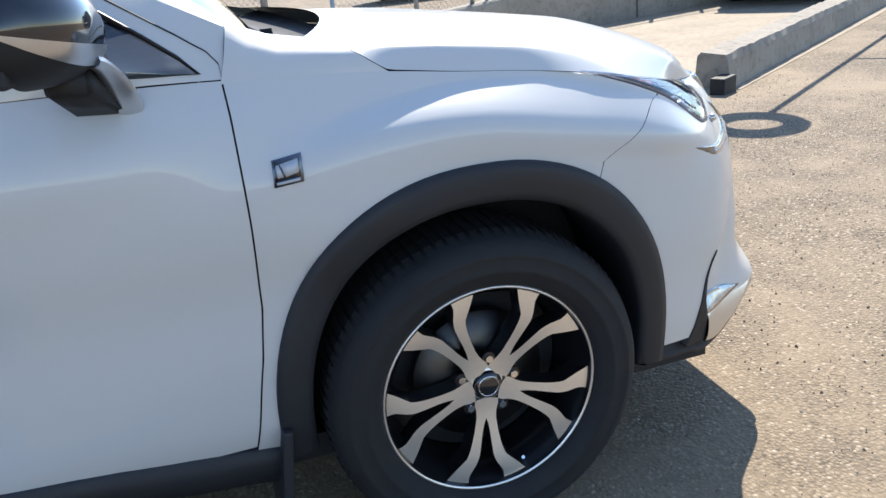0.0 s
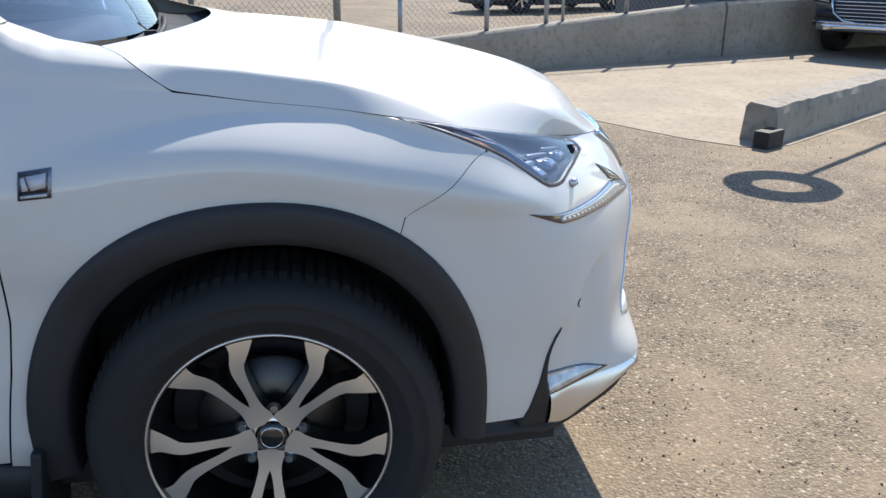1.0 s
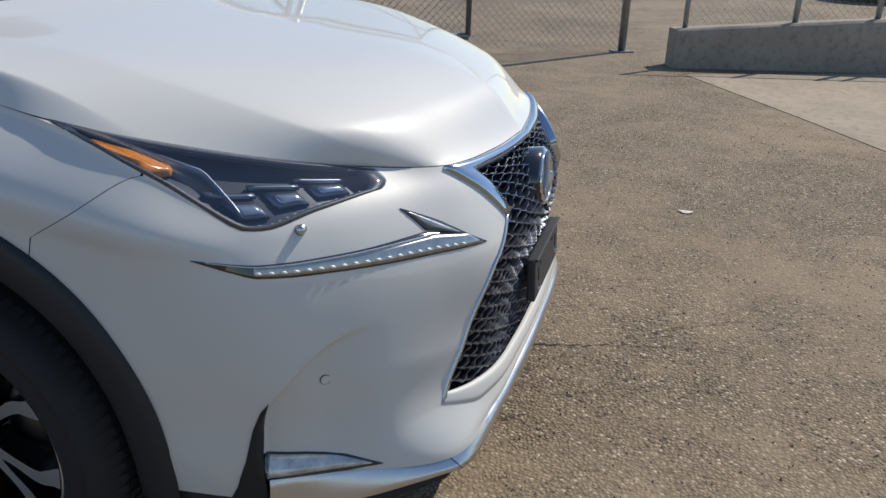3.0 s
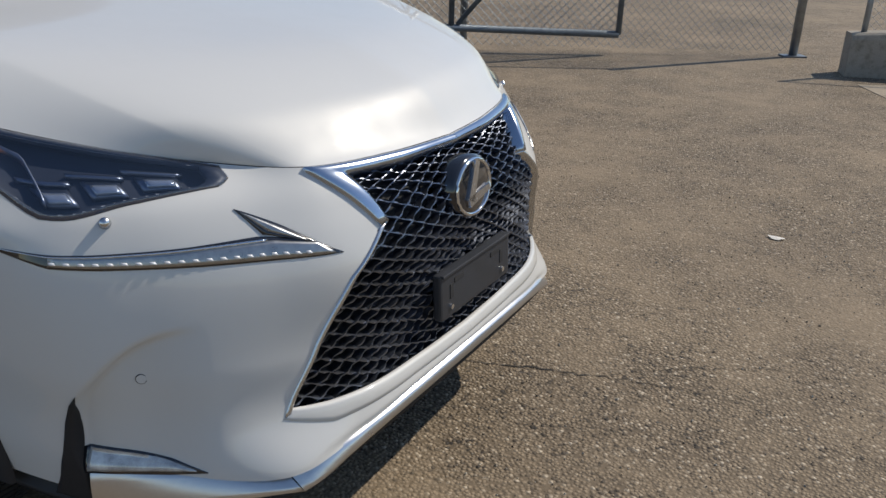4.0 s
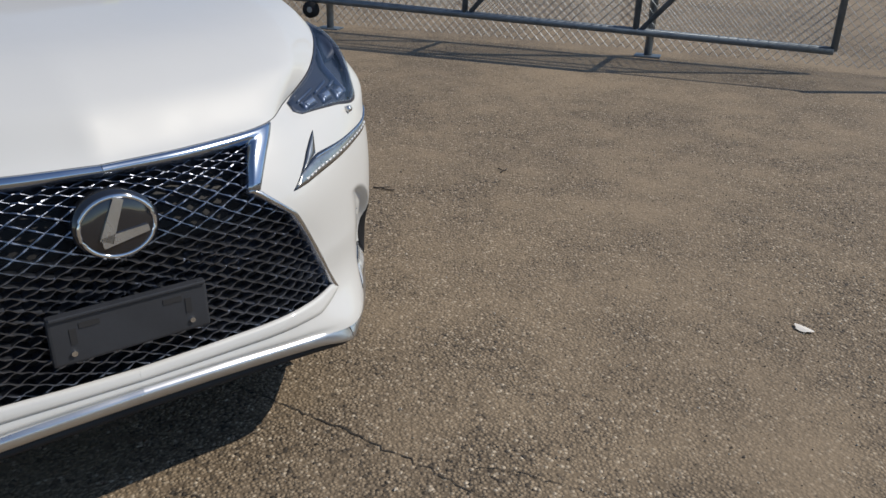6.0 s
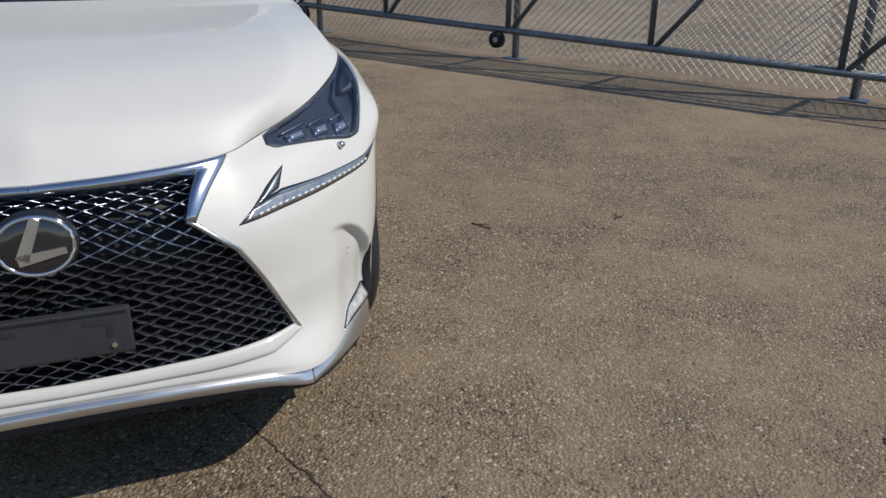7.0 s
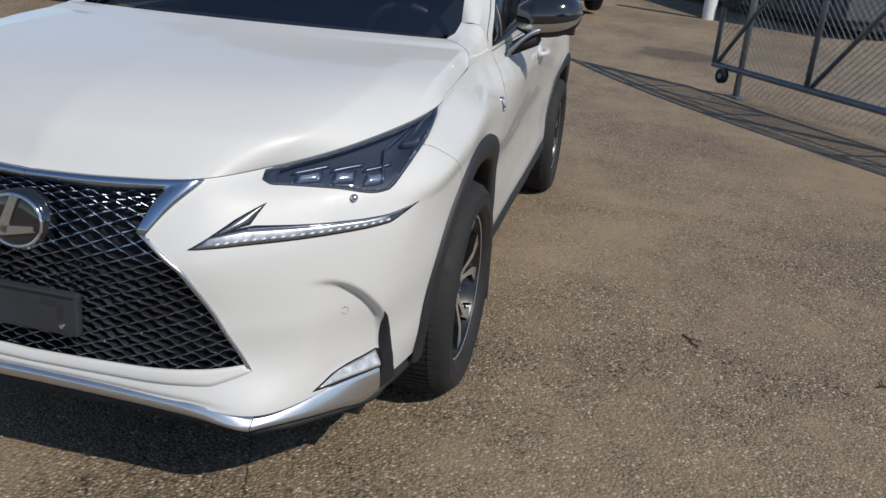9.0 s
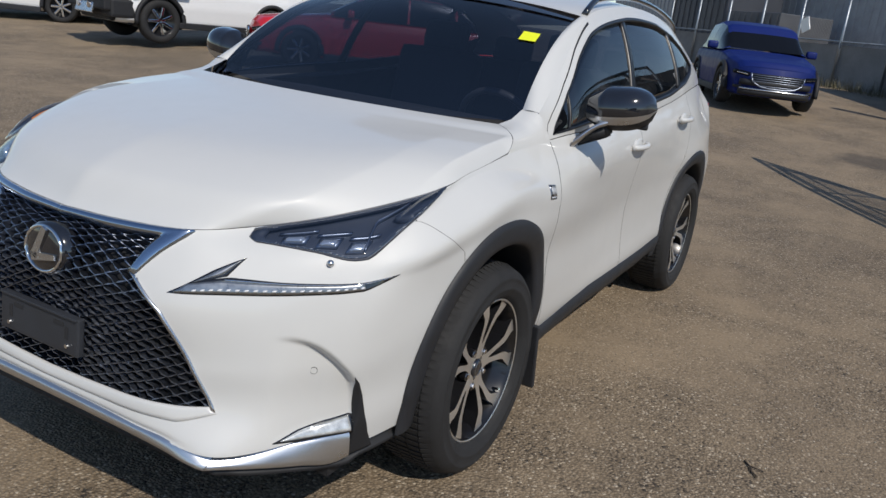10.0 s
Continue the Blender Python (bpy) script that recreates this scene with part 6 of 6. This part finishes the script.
    tube("grille_rim", [(L / 2 + 0.105, y, z) for y, z in sh], 0.014, grille or M_CHROME, gr)
    yy = np.linspace(-0.36, 0.36, 13) * W
    for nm, z, r, m, tone in (("air_intake", clear + 0.23, 0.055, M_DARK, "black lower air intake"), ("lower_bumper", clear + 0.07, 0.06, trim or M_CLAD, "dark lower bumper"), ("bumper_strip", clear + 0.12, 0.016, M_SATIN, "")):
        tube(nm, [(L / 2 + (0.05 if r > 0.05 else 0.105), y, z) for y in yy], r, m, v, tone, 10)
    for s in (1, -1):
        bm = add_box(bmesh.new(), (0.12, W * 0.16, 0.075), Matrix.Translation((L / 2 + 0.0, W * 0.35 * s, zb * 0.84)) @ Matrix.Rotation(radians(7 * s), 4, "X"), 0.03)
        lamp_unit = part("headlamp", bm, M_CARGLASS, v, "dark clear headlamp")
        bm = add_box(bmesh.new(), (0.02, W * 0.10, 0.016), Matrix.Translation((L / 2 + 0.058, W * 0.35 * s, zb * 0.83)) @ Matrix.Rotation(radians(7 * s), 4, "X"), 0.004)
        part("lamp_strip", bm, M_CHROME, lamp_unit)
        bm = add_box(bmesh.new(), (0.06, 0.14, 0.05), Matrix.Translation((L / 2 + 0.005, W * 0.37 * s, zb * 0.50)), 0.015)
        part("fog_recess", bm, M_DARK, v)
        if mirrors:
            bm = add_box(bmesh.new(), (0.12, 0.20, 0.14), Matrix.Translation((L / 2 - (c0 + 0.10) * L, (W / 2 + 0.08) * s, belt[int(c0 * 120) + 10] + 0.06)), 0.04)
            part("mirror", bm, mat, v, "", True)
        bm = add_box(bmesh.new(), (L * 0.44, 0.06, 0.12), Matrix.Translation((0.0, (W / 2 - 0.02) * s, clear + 0.03)), 0.02)
        part("sill", bm, trim or M_CLAD, v)
        bm = add_box(bmesh.new(), (0.08, W * 0.16, 0.14), Matrix.Translation((-L / 2 + 0.02, W * 0.36 * s, zb * 0.9)), 0.03)
        part("tail_lamp", bm, M_TAIL, v)
    for ax in axles:
        for s in (1, -1):
            w = empty("wheel")
            w.parent = v
            w.matrix_basis = Matrix.Translation((ax, (W / 2 - 0.02) * s, wheel_r)) @ (Matrix() if s > 0 else Matrix.Rotation(math.pi, 4, "Z"))
            k = wheel_r
            vv, ff = lathe([(k * 0.64, -0.02), (k * 0.68, 0.01), (k * 0.85, 0.02), (k * 0.96, 0.0), (k, -0.04), (k, -0.17), (k * 0.9, -0.21), (k * 0.6, -0.2)], 40)
            fix_normals(link_mesh("tyre", vv, ff, M_RUBBER, w))
            vv, ff = lathe([(0.0, -0.10), (k * 0.6, -0.10), (k * 0.64, 0.0), (k * 0.67, 0.008)], 40)
            rim = link_mesh("rim", vv, ff, M_RIMBLACK, w)
            for q in range(7):
                t = 2 * math.pi * q / 7
                bm = bmesh.new()
                add_box(bm, (k * 0.60, 0.03, k * 0.13), Matrix.Rotation(-t, 4, "Y") @ Matrix.Translation((k * 0.33, -0.03, 0)), 0.006)
                part("spoke", bm, M_CHROME if grille is None else M_SATIN, rim)
            tube("arch_trim", [(k * 1.17 * math.cos(t), -0.012, k * 1.17 * math.sin(t)) for t in np.linspace(-0.15, math.pi + 0.15, 24)], 0.045, trim or M_CLAD, w, "", 8)
            vv = [(k * 1.14 * math.cos(t), -0.24 + 0.2 * d, k * 1.14 * math.sin(t)) for t in np.linspace(-0.3, math.pi + 0.3, 20) for d in (0, 1)]
            link_mesh("wheel_well", vv, [(2 * i, 2 * i + 1, 2 * i + 3, 2 * i + 2) for i in range(19)], M_DARK, w)
    bm = add_box(bmesh.new(), (L * 0.9, W * 0.8, 0.1), Matrix.Translation((0, 0, clear + 0.02)))
    part("underside", bm, M_DARK, v)
    bm = add_box(bmesh.new(), (L * 0.42, W * 0.72, 0.5), Matrix.Translation((-0.02 * L, 0, clear + 0.32)))
    part("cabin_filling", bm, M_INTERIOR, v)
    # round the nose in plan
    if boxy < 0.5:
        for ob in v.children_recursive:
            if ob.type == "MESH" and not (ob.parent.name.startswith("wheel") or (ob.parent.parent and ob.parent.parent.name.startswith("wheel"))):
                for q in ob.data.vertices:
                    k = smoothstep((q.co.x - (L / 2 - 1.1)) / 1.1)
                    q.co.x -= 0.34 * k * (abs(q.co.y) / (W / 2)) ** 2.2
    return v


M_CARGLASS = simple("dark_car_glass", (0.006, 0.007, 0.010), 0.12, vary=0.05)
M_CARGLASS.node_tree.nodes["Principled BSDF"].inputs["Specular IOR Level"].default_value = 0.15
M_TAIL = simple("red_lamp", (0.28, 0.012, 0.012), 0.2, coat=1.0)
M_BLUE = paint("deep_blue_paint", (0.001, 0.011, 0.11), 0.0, 0.6, 0.05, 0.08)
M_BLUE.node_tree.nodes["Principled BSDF"].inputs["Specular IOR Level"].default_value = 0.25
M_RED = paint("red_paint", (0.55, 0.012, 0.02), 0.0)
M_PLAINWHITE = paint("white_paint", (0.72, 0.72, 0.72))
M_DARKPAINT = paint("dark_grey_paint", (0.03, 0.032, 0.036), 0.3)


def stand(x, y, heading):
    return Matrix.Translation((x, y, float(rise(x, y)))) @ Matrix.Rotation(radians(heading), 4, "Z")


vehicle("blue_crossover", stand(-15.2, -0.85, 22), 4.2, 1.70, 1.52, M_BLUE, "deep blue small crossover parked before a wire fence", 0.34, bonnet_z=0.59, trim=M_DARK, grille=M_GRILLE)
vehicle("white_offroader", stand(-10.69, -11.48, -15), 4.2, 1.85, 1.84, M_PLAINWHITE, "white boxy off-road car with black bumpers and chrome wheels", 0.42, bonnet_z=0.60, cab=(0.36, 0.97), boxy=1.0, trim=M_DARK, clear=0.34)
vehicle("red_sedan", stand(-10.7, -6.8, -52), 4.7, 1.84, 1.45, M_RED, "bright red sedan parked behind the others", 0.33)
vehicle("white_van", stand(-9.9, -17.2, -50), 5.4, 2.0, 2.2, M_PLAINWHITE, "plain white van parked at the far side", 0.36, bonnet_z=0.5, cab=(0.18, 0.985), boxy=1.0)
vehicle("dark_pickup", stand(9.9, 9.0, 212), 5.4, 1.95, 1.85, M_DARKPAINT, "dark grey pickup with a bright bumper, standing in the shade", 0.40, bonnet_z=0.62, cab=(0.34, 0.64), boxy=0.6, trim=M_CHROME, clear=0.36)
vehicle("dark_suv", stand(6.6, 19.0, 200), 4.8, 1.9, 1.75, M_DARKPAINT, "dark car parked beyond the fence", 0.37, boxy=0.0)



def offroad_bumper(v, L):
    """Heavy black bumper with a grey skid plate and two round fog lamps."""
    bum = part("front_bumper", add_box(bmesh.new(), (0.32, 1.66, 0.24), Matrix.Translation((L / 2 + 0.14, 0, 0.66)), 0.04), M_DARK, v, "heavy black bumper")
    part("skid_plate", add_box(bmesh.new(), (0.05, 0.74, 0.22), Matrix.Translation((L / 2 + 0.30, 0, 0.56)) @ Matrix.Rotation(radians(-16), 4, "Y"), 0.015), M_SATIN, bum, "dull silver skid plate")
    for y in (-0.24, 0.24):
        part("fog_lamp", add_cyl(bmesh.new(), (L / 2 + 0.28, y, 0.60), (L / 2 + 0.345, y, 0.60), 0.065, 0.06, 20), M_CHROME, bum)
    part("lower_nose", add_box(bmesh.new(), (0.95, 1.70, 0.36), Matrix.Translation((L / 2 - 0.30, 0, 0.60)), 0.06), M_DARK, v, "black lower nose and inner wings")
    for y in (-0.92, 0.92):
        part("wing_flare", add_box(bmesh.new(), (1.15, 0.20, 0.09), Matrix.Translation((L / 2 - 0.78, y, 0.97)), 0.03), M_DARK, v)
    part("axle_bar", add_cyl(bmesh.new(), (L / 2 - 0.75, -0.8, 0.40), (L / 2 - 0.75, 0.8, 0.40), 0.05, 0.05, 12), M_DARK, v)


offroad_bumper(bpy.data.objects["white_offroader"], 4.2)


# ---------- far side of the yard ----------
def box_trailer(name, x, y, heading, size, mat, label):
    """A plain box body with ribs, standing on a low frame."""
    b = tagged(empty(name, stand(x, y, heading)), label, "container")
    L, W, H = size
    part("box_body", add_box(bmesh.new(), (L, W, H), Matrix.Translation((0, 0, H / 2 + 0.15)), 0.03), mat, b)
    n = int(L / 0.35)
    for s in (1, -1):
        bm = bmesh.new()
        for k in range(n):
            add_box(bm, (0.12, 0.04, H * 0.94), Matrix.Translation((-L / 2 + (k + 0.5) * L / n, s * (W / 2 + 0.015), H / 2 + 0.15)))
        part("ribs", bm, mat, b)
    part("frame", add_box(bmesh.new(), (L * 0.98, W * 0.8, 0.16), Matrix.Translation((0, 0, 0.08))), M_DARK, b)
    return b


M_STORE = simple("dark_painted_steel", (0.07, 0.073, 0.08), 0.55, vary=0.25, scale=3)
M_ORANGE = simple("orange_paint", (0.55, 0.17, 0.02), 0.5, vary=0.15)
# the storage container's pale paint is coloured dark throughout to give its shaded side
box_trailer("storage_container", -17.8, 4.34, 24.5, (7.7, 2.4, 2.6), simple("shade_toned_container_steel", (0.05, 0.053, 0.06), 0.55, vary=0.25, scale=3), "steel storage container beside the fence, coloured dark like its shaded side")
box_trailer("dark_trailer", -30.1, -2.9, 46, (3.9, 2.2, 1.85), M_STORE, "short dark box trailer parked beyond the back wall")
box_trailer("grey_trailer", -35.4, -3.5, 46, (24.0, 2.5, 2.9), simple("grey_painted_steel", (0.34, 0.345, 0.35), 0.5, vary=0.2, scale=3), "long grey trailer parked beyond the back wall")
# shade_container is added to throw the shade on the pad; its kind is assumed
box_trailer("shade_container", 10.6, 12.6, 17, (9.0, 2.5, 2.9), M_STORE, "dark steel container added to cast the shade on the pad")
box_trailer("dark_truck_box", -32.2, -5.0, 46, (3.8, 2.4, 3.6), simple("black_box_steel", (0.035, 0.037, 0.045), 0.5, vary=0.25, scale=3), "tall dark box body parked beyond the back wall")
tank = tagged(empty("orange_machine", stand(-18.5, 8.6, 20)), "small orange machine behind the gate", "machine")
part("hood", add_box(bmesh.new(), (1.7, 1.0, 0.8), Matrix.Translation((0, 0, 0.95)), 0.08), M_ORANGE, tank)
part("chassis", add_box(bmesh.new(), (2.0, 0.9, 0.35), Matrix.Translation((0, 0, 0.45)), 0.04), M_DARK, tank)
for sx in (-0.7, 0.7):
    for sy in (-0.5, 0.5):
        bm = bmesh.new()
        add_cyl(bm, (sx, sy - 0.1, 0.32), (sx, sy + 0.1, 0.32), 0.32, 0.32, 24)
        part("wheel", bm, M_RUBBER, tank, "", True)
wb = tagged(part("white_bollard", add_cyl(bmesh.new(), (-15.3, 2.6, float(rise(-15.3, 2.6)) - 0.1), (-15.3, 2.6, float(rise(-15.3, 2.6)) + 2.3), 0.13, 0.13, 20), M_PLAINWHITE), "white painted steel bollard", "bollard")

# low dark wall with a wire fence behind the blue car
BACK0, BACK1 = np.array((-31.0, -7.0)), np.array((-22.0, 2.2))
back = profiled_bar("wall_west", BACK0, BACK1, [(0.0, 0.5), (0.0, 1.95), (0.2, 1.95), (0.2, 0.5)], simple("dark_block_wall", (0.20, 0.197, 0.192), 0.85, vary=0.25, scale=2, bumpy=0.4, bscale=30), "low dark block wall under a wire fence", "wall", 0.5, 0.006, 8)


def back_fence():
    f = tagged(empty("back_fence"), "pale galvanised wire fence above the dark wall", "fence")
    d = (BACK1 - BACK0) / np.linalg.norm(BACK1 - BACK0)
    for t in np.arange(0.6, 12.8, 1.85):
        p = BACK0 + d * t + np.array((0.12, 0))
        pipe("post", (p[0], p[1], 0.7), (p[0], p[1], 3.5), 0.04, M_GALV, f)
    for z in (3.45, 2.05):
        a, b = BACK0 + np.array((0.12, 0)), BACK1 + np.array((0.12, 0))
        pipe("rail", (a[0], a[1], z), (b[0], b[1], z), 0.025, M_GALV, f)
    chain_link("chain_link", lambda t, z: (*(BACK0 + d * t + np.array((0.16, 0))), 1.95 + z), 12.8, 0.0, 1.5, f, 0.12, 0.0022, M_GALV)


back_fence()


sign = part("notice_board", add_box(bmesh.new(), (0.03, 0.34, 0.42), Matrix.Translation((-24.95, -1.1, 2.45)) @ Matrix.Rotation(radians(-44), 4, "Z") @ Matrix.Rotation(radians(24), 4, "X"), 0.006), M_PLAINWHITE)
tagged(sign, "small blank white board hung crooked on the wire fence", "sign")


# ---------- litter, weeds, loose stones ----------
def stick(x, y, ang, ln, label):
    """A forked dry twig lying flat."""
    bark = simple("dry_bark", (0.035, 0.026, 0.02), 0.8, vary=0.3)
    t = tagged(empty("stick", Matrix.Translation((x, y, float(rise(x, y)) + 0.004)) @ Matrix.Rotation(ang, 4, "Z")), label, "stick", group="dry twigs on the asphalt")
    tube("stem", [(0, 0, 0), (ln * 0.4, 0.004, 0.004), (ln * 0.7, -0.003, 0.002), (ln, 0.005, 0.004)], 0.0034, bark, t, "", 6)
    tube("side_branch", [(ln * 0.35, 0.004, 0.003), (ln * 0.5, 0.02, 0.005), (ln * 0.62, 0.045, 0.003)], 0.0024, bark, t, "", 6)


stick(-0.70, 1.70, 0.5, 0.115, "short dark dry twig lying on the asphalt")
stick(-0.52, 2.40, 1.9, 0.075, "small dark dry twig lying on the asphalt")
leaf = bmesh.new()
ring = [leaf.verts.new((1.371 + 0.035 * math.cos(t) * (1 + 0.25 * math.sin(3 * t)), 2.15 + 0.022 * math.sin(t), 0.007 + 0.002 * math.cos(2 * t))) for t in np.linspace(0, 2 * math.pi, 12, endpoint=False)]
mid = leaf.verts.new((1.371, 2.15, 0.010))
for k in range(12):
    leaf.faces.new((mid, ring[k], ring[(k + 1) % 12]))
tagged(part("paper_scrap", leaf, simple("pale_scrap", (0.7, 0.66, 0.6), 0.8)), "crumpled pale paper scrap on the asphalt", "litter")


def crack(points, width, seed):
    """A narrow dark crack wandering through the asphalt."""
    rng = np.random.RandomState(seed)
    p = resample(points, 60)
    p = p + np.cumsum(rng.normal(0, 0.004, p.shape), 0) * 0.6 + rng.normal(0, 0.004, p.shape)
    d = np.gradient(p, axis=0)
    nn = np.stack([-d[:, 1], d[:, 0]], 1)
    nn /= np.linalg.norm(nn, axis=1, keepdims=True)
    w = width * rng.uniform(0.2, 1.0, len(p))[:, None] * np.sin(np.linspace(0.15, 3.0, len(p)))[:, None]
    v = np.concatenate([np.c_[p + nn * w, np.full(60, 0.0025)], np.c_[p - nn * w, np.full(60, 0.0025)]])
    ob = link_mesh("crack", v, [(i, i + 1, 61 + i, 60 + i) for i in range(59)], M_CRACK, None, "", False)
    tagged(ob, "thin dark crack in the asphalt", "crack", kind="structure")


M_CRACK = simple("crack_dirt", (0.035, 0.028, 0.022), 0.95, vary=0.3)
crack([(0.3, 0.30), (0.67, 0.47), (0.9, 0.545), (1.12, 0.62), (1.25, 0.655), (1.5, 0.70)], 0.0035, 1)
crack([(1.12, 0.62), (1.35, 0.80), (1.62, 0.95), (1.9, 1.02)], 0.002, 2)


def stones():
    """Loose stones and grit on the asphalt near the car."""
    rng = np.random.RandomState(11)
    n = 15000
    x, y = rng.uniform(-3.2, 4.2, n), rng.uniform(-1.6, 4.6, n)
    r = 0.0018 + 0.0048 * rng.beta(1.2, 5, n)
    keep = ~((np.abs(y) < 0.95) & (x < 0.9))
    octa = np.array([(1, 0, 0), (-1, 0, 0), (0, 1, 0), (0, -1, 0), (0, 0, 1), (0, 0, -1)], float)
    tri = np.array([(0, 2, 4), (2, 1, 4), (1, 3, 4), (3, 0, 4), (2, 0, 5), (1, 2, 5), (3, 1, 5), (0, 3, 5)])
    verts, faces = [], []
    for i in np.nonzero(keep)[0]:
        q = octa * (r[i] * rng.uniform(0.6, 1.4, 3))
        t = rng.uniform(0, 6.28)
        c, s = math.cos(t), math.sin(t)
        q = np.stack([q[:, 0] * c - q[:, 1] * s + x[i], q[:, 0] * s + q[:, 1] * c + y[i], q[:, 2] + r[i] * 0.45 + float(rise(x[i], y[i]))], 1)
        faces.append(tri + len(verts) * 6)
        verts.append(q)
    m, nt, b = material("loose_stones")
    g = nt.nodes.new("ShaderNodeNewGeometry")
    col = ramp(nt, g.outputs["Random Per Island"], [(0.0, (0.05, 0.042, 0.035)), (0.35, (0.16, 0.13, 0.10)), (0.7, (0.30, 0.25, 0.19)), (1.0, (0.50, 0.45, 0.38))])
    nt.links.new(col, b.inputs["Base Color"])
    b.inputs["Roughness"].default_value = 0.85
    ob = link_mesh("loose_stones", np.concatenate(verts), np.concatenate(faces), m, None, "", False)
    tagged(ob, "loose pale and dark grit scattered on the asphalt", "gravel", kind="stuff")


stones()


def weeds():
    """Dry grass along the foot of the back wall and of the fence."""
    rng = np.random.RandomState(3)
    verts, faces = [], []
    for i in range(1500):
        t = rng.uniform(5.0, 12.8)
        x, y = -31.0 + 0.70 * t + rng.normal(0.55, 0.3), -7.0 + 0.715 * t - abs(rng.normal(0.35, 0.3))
        z = float(rise(x, y))
        h, a, w = rng.uniform(0.08, 0.38), rng.uniform(0, 6.28), rng.uniform(0.004, 0.010)
        lean = rng.uniform(0.1, 0.6) * h
        k = len(verts)
        verts += [(x - w * math.sin(a), y + w * math.cos(a), z), (x + w * math.sin(a), y - w * math.cos(a), z), (x + lean * math.cos(a), y + lean * math.sin(a), z + h)]
        faces.append((k, k + 1, k + 2))
    ob = link_mesh("dry_weeds", verts, faces, simple("dry_grass", (0.11, 0.10, 0.06), 0.85, vary=0.4, scale=6), None, "", False)
    tagged(ob, "dry yellowish weeds at the foot of the wall", "weeds", kind="stuff")


weeds()
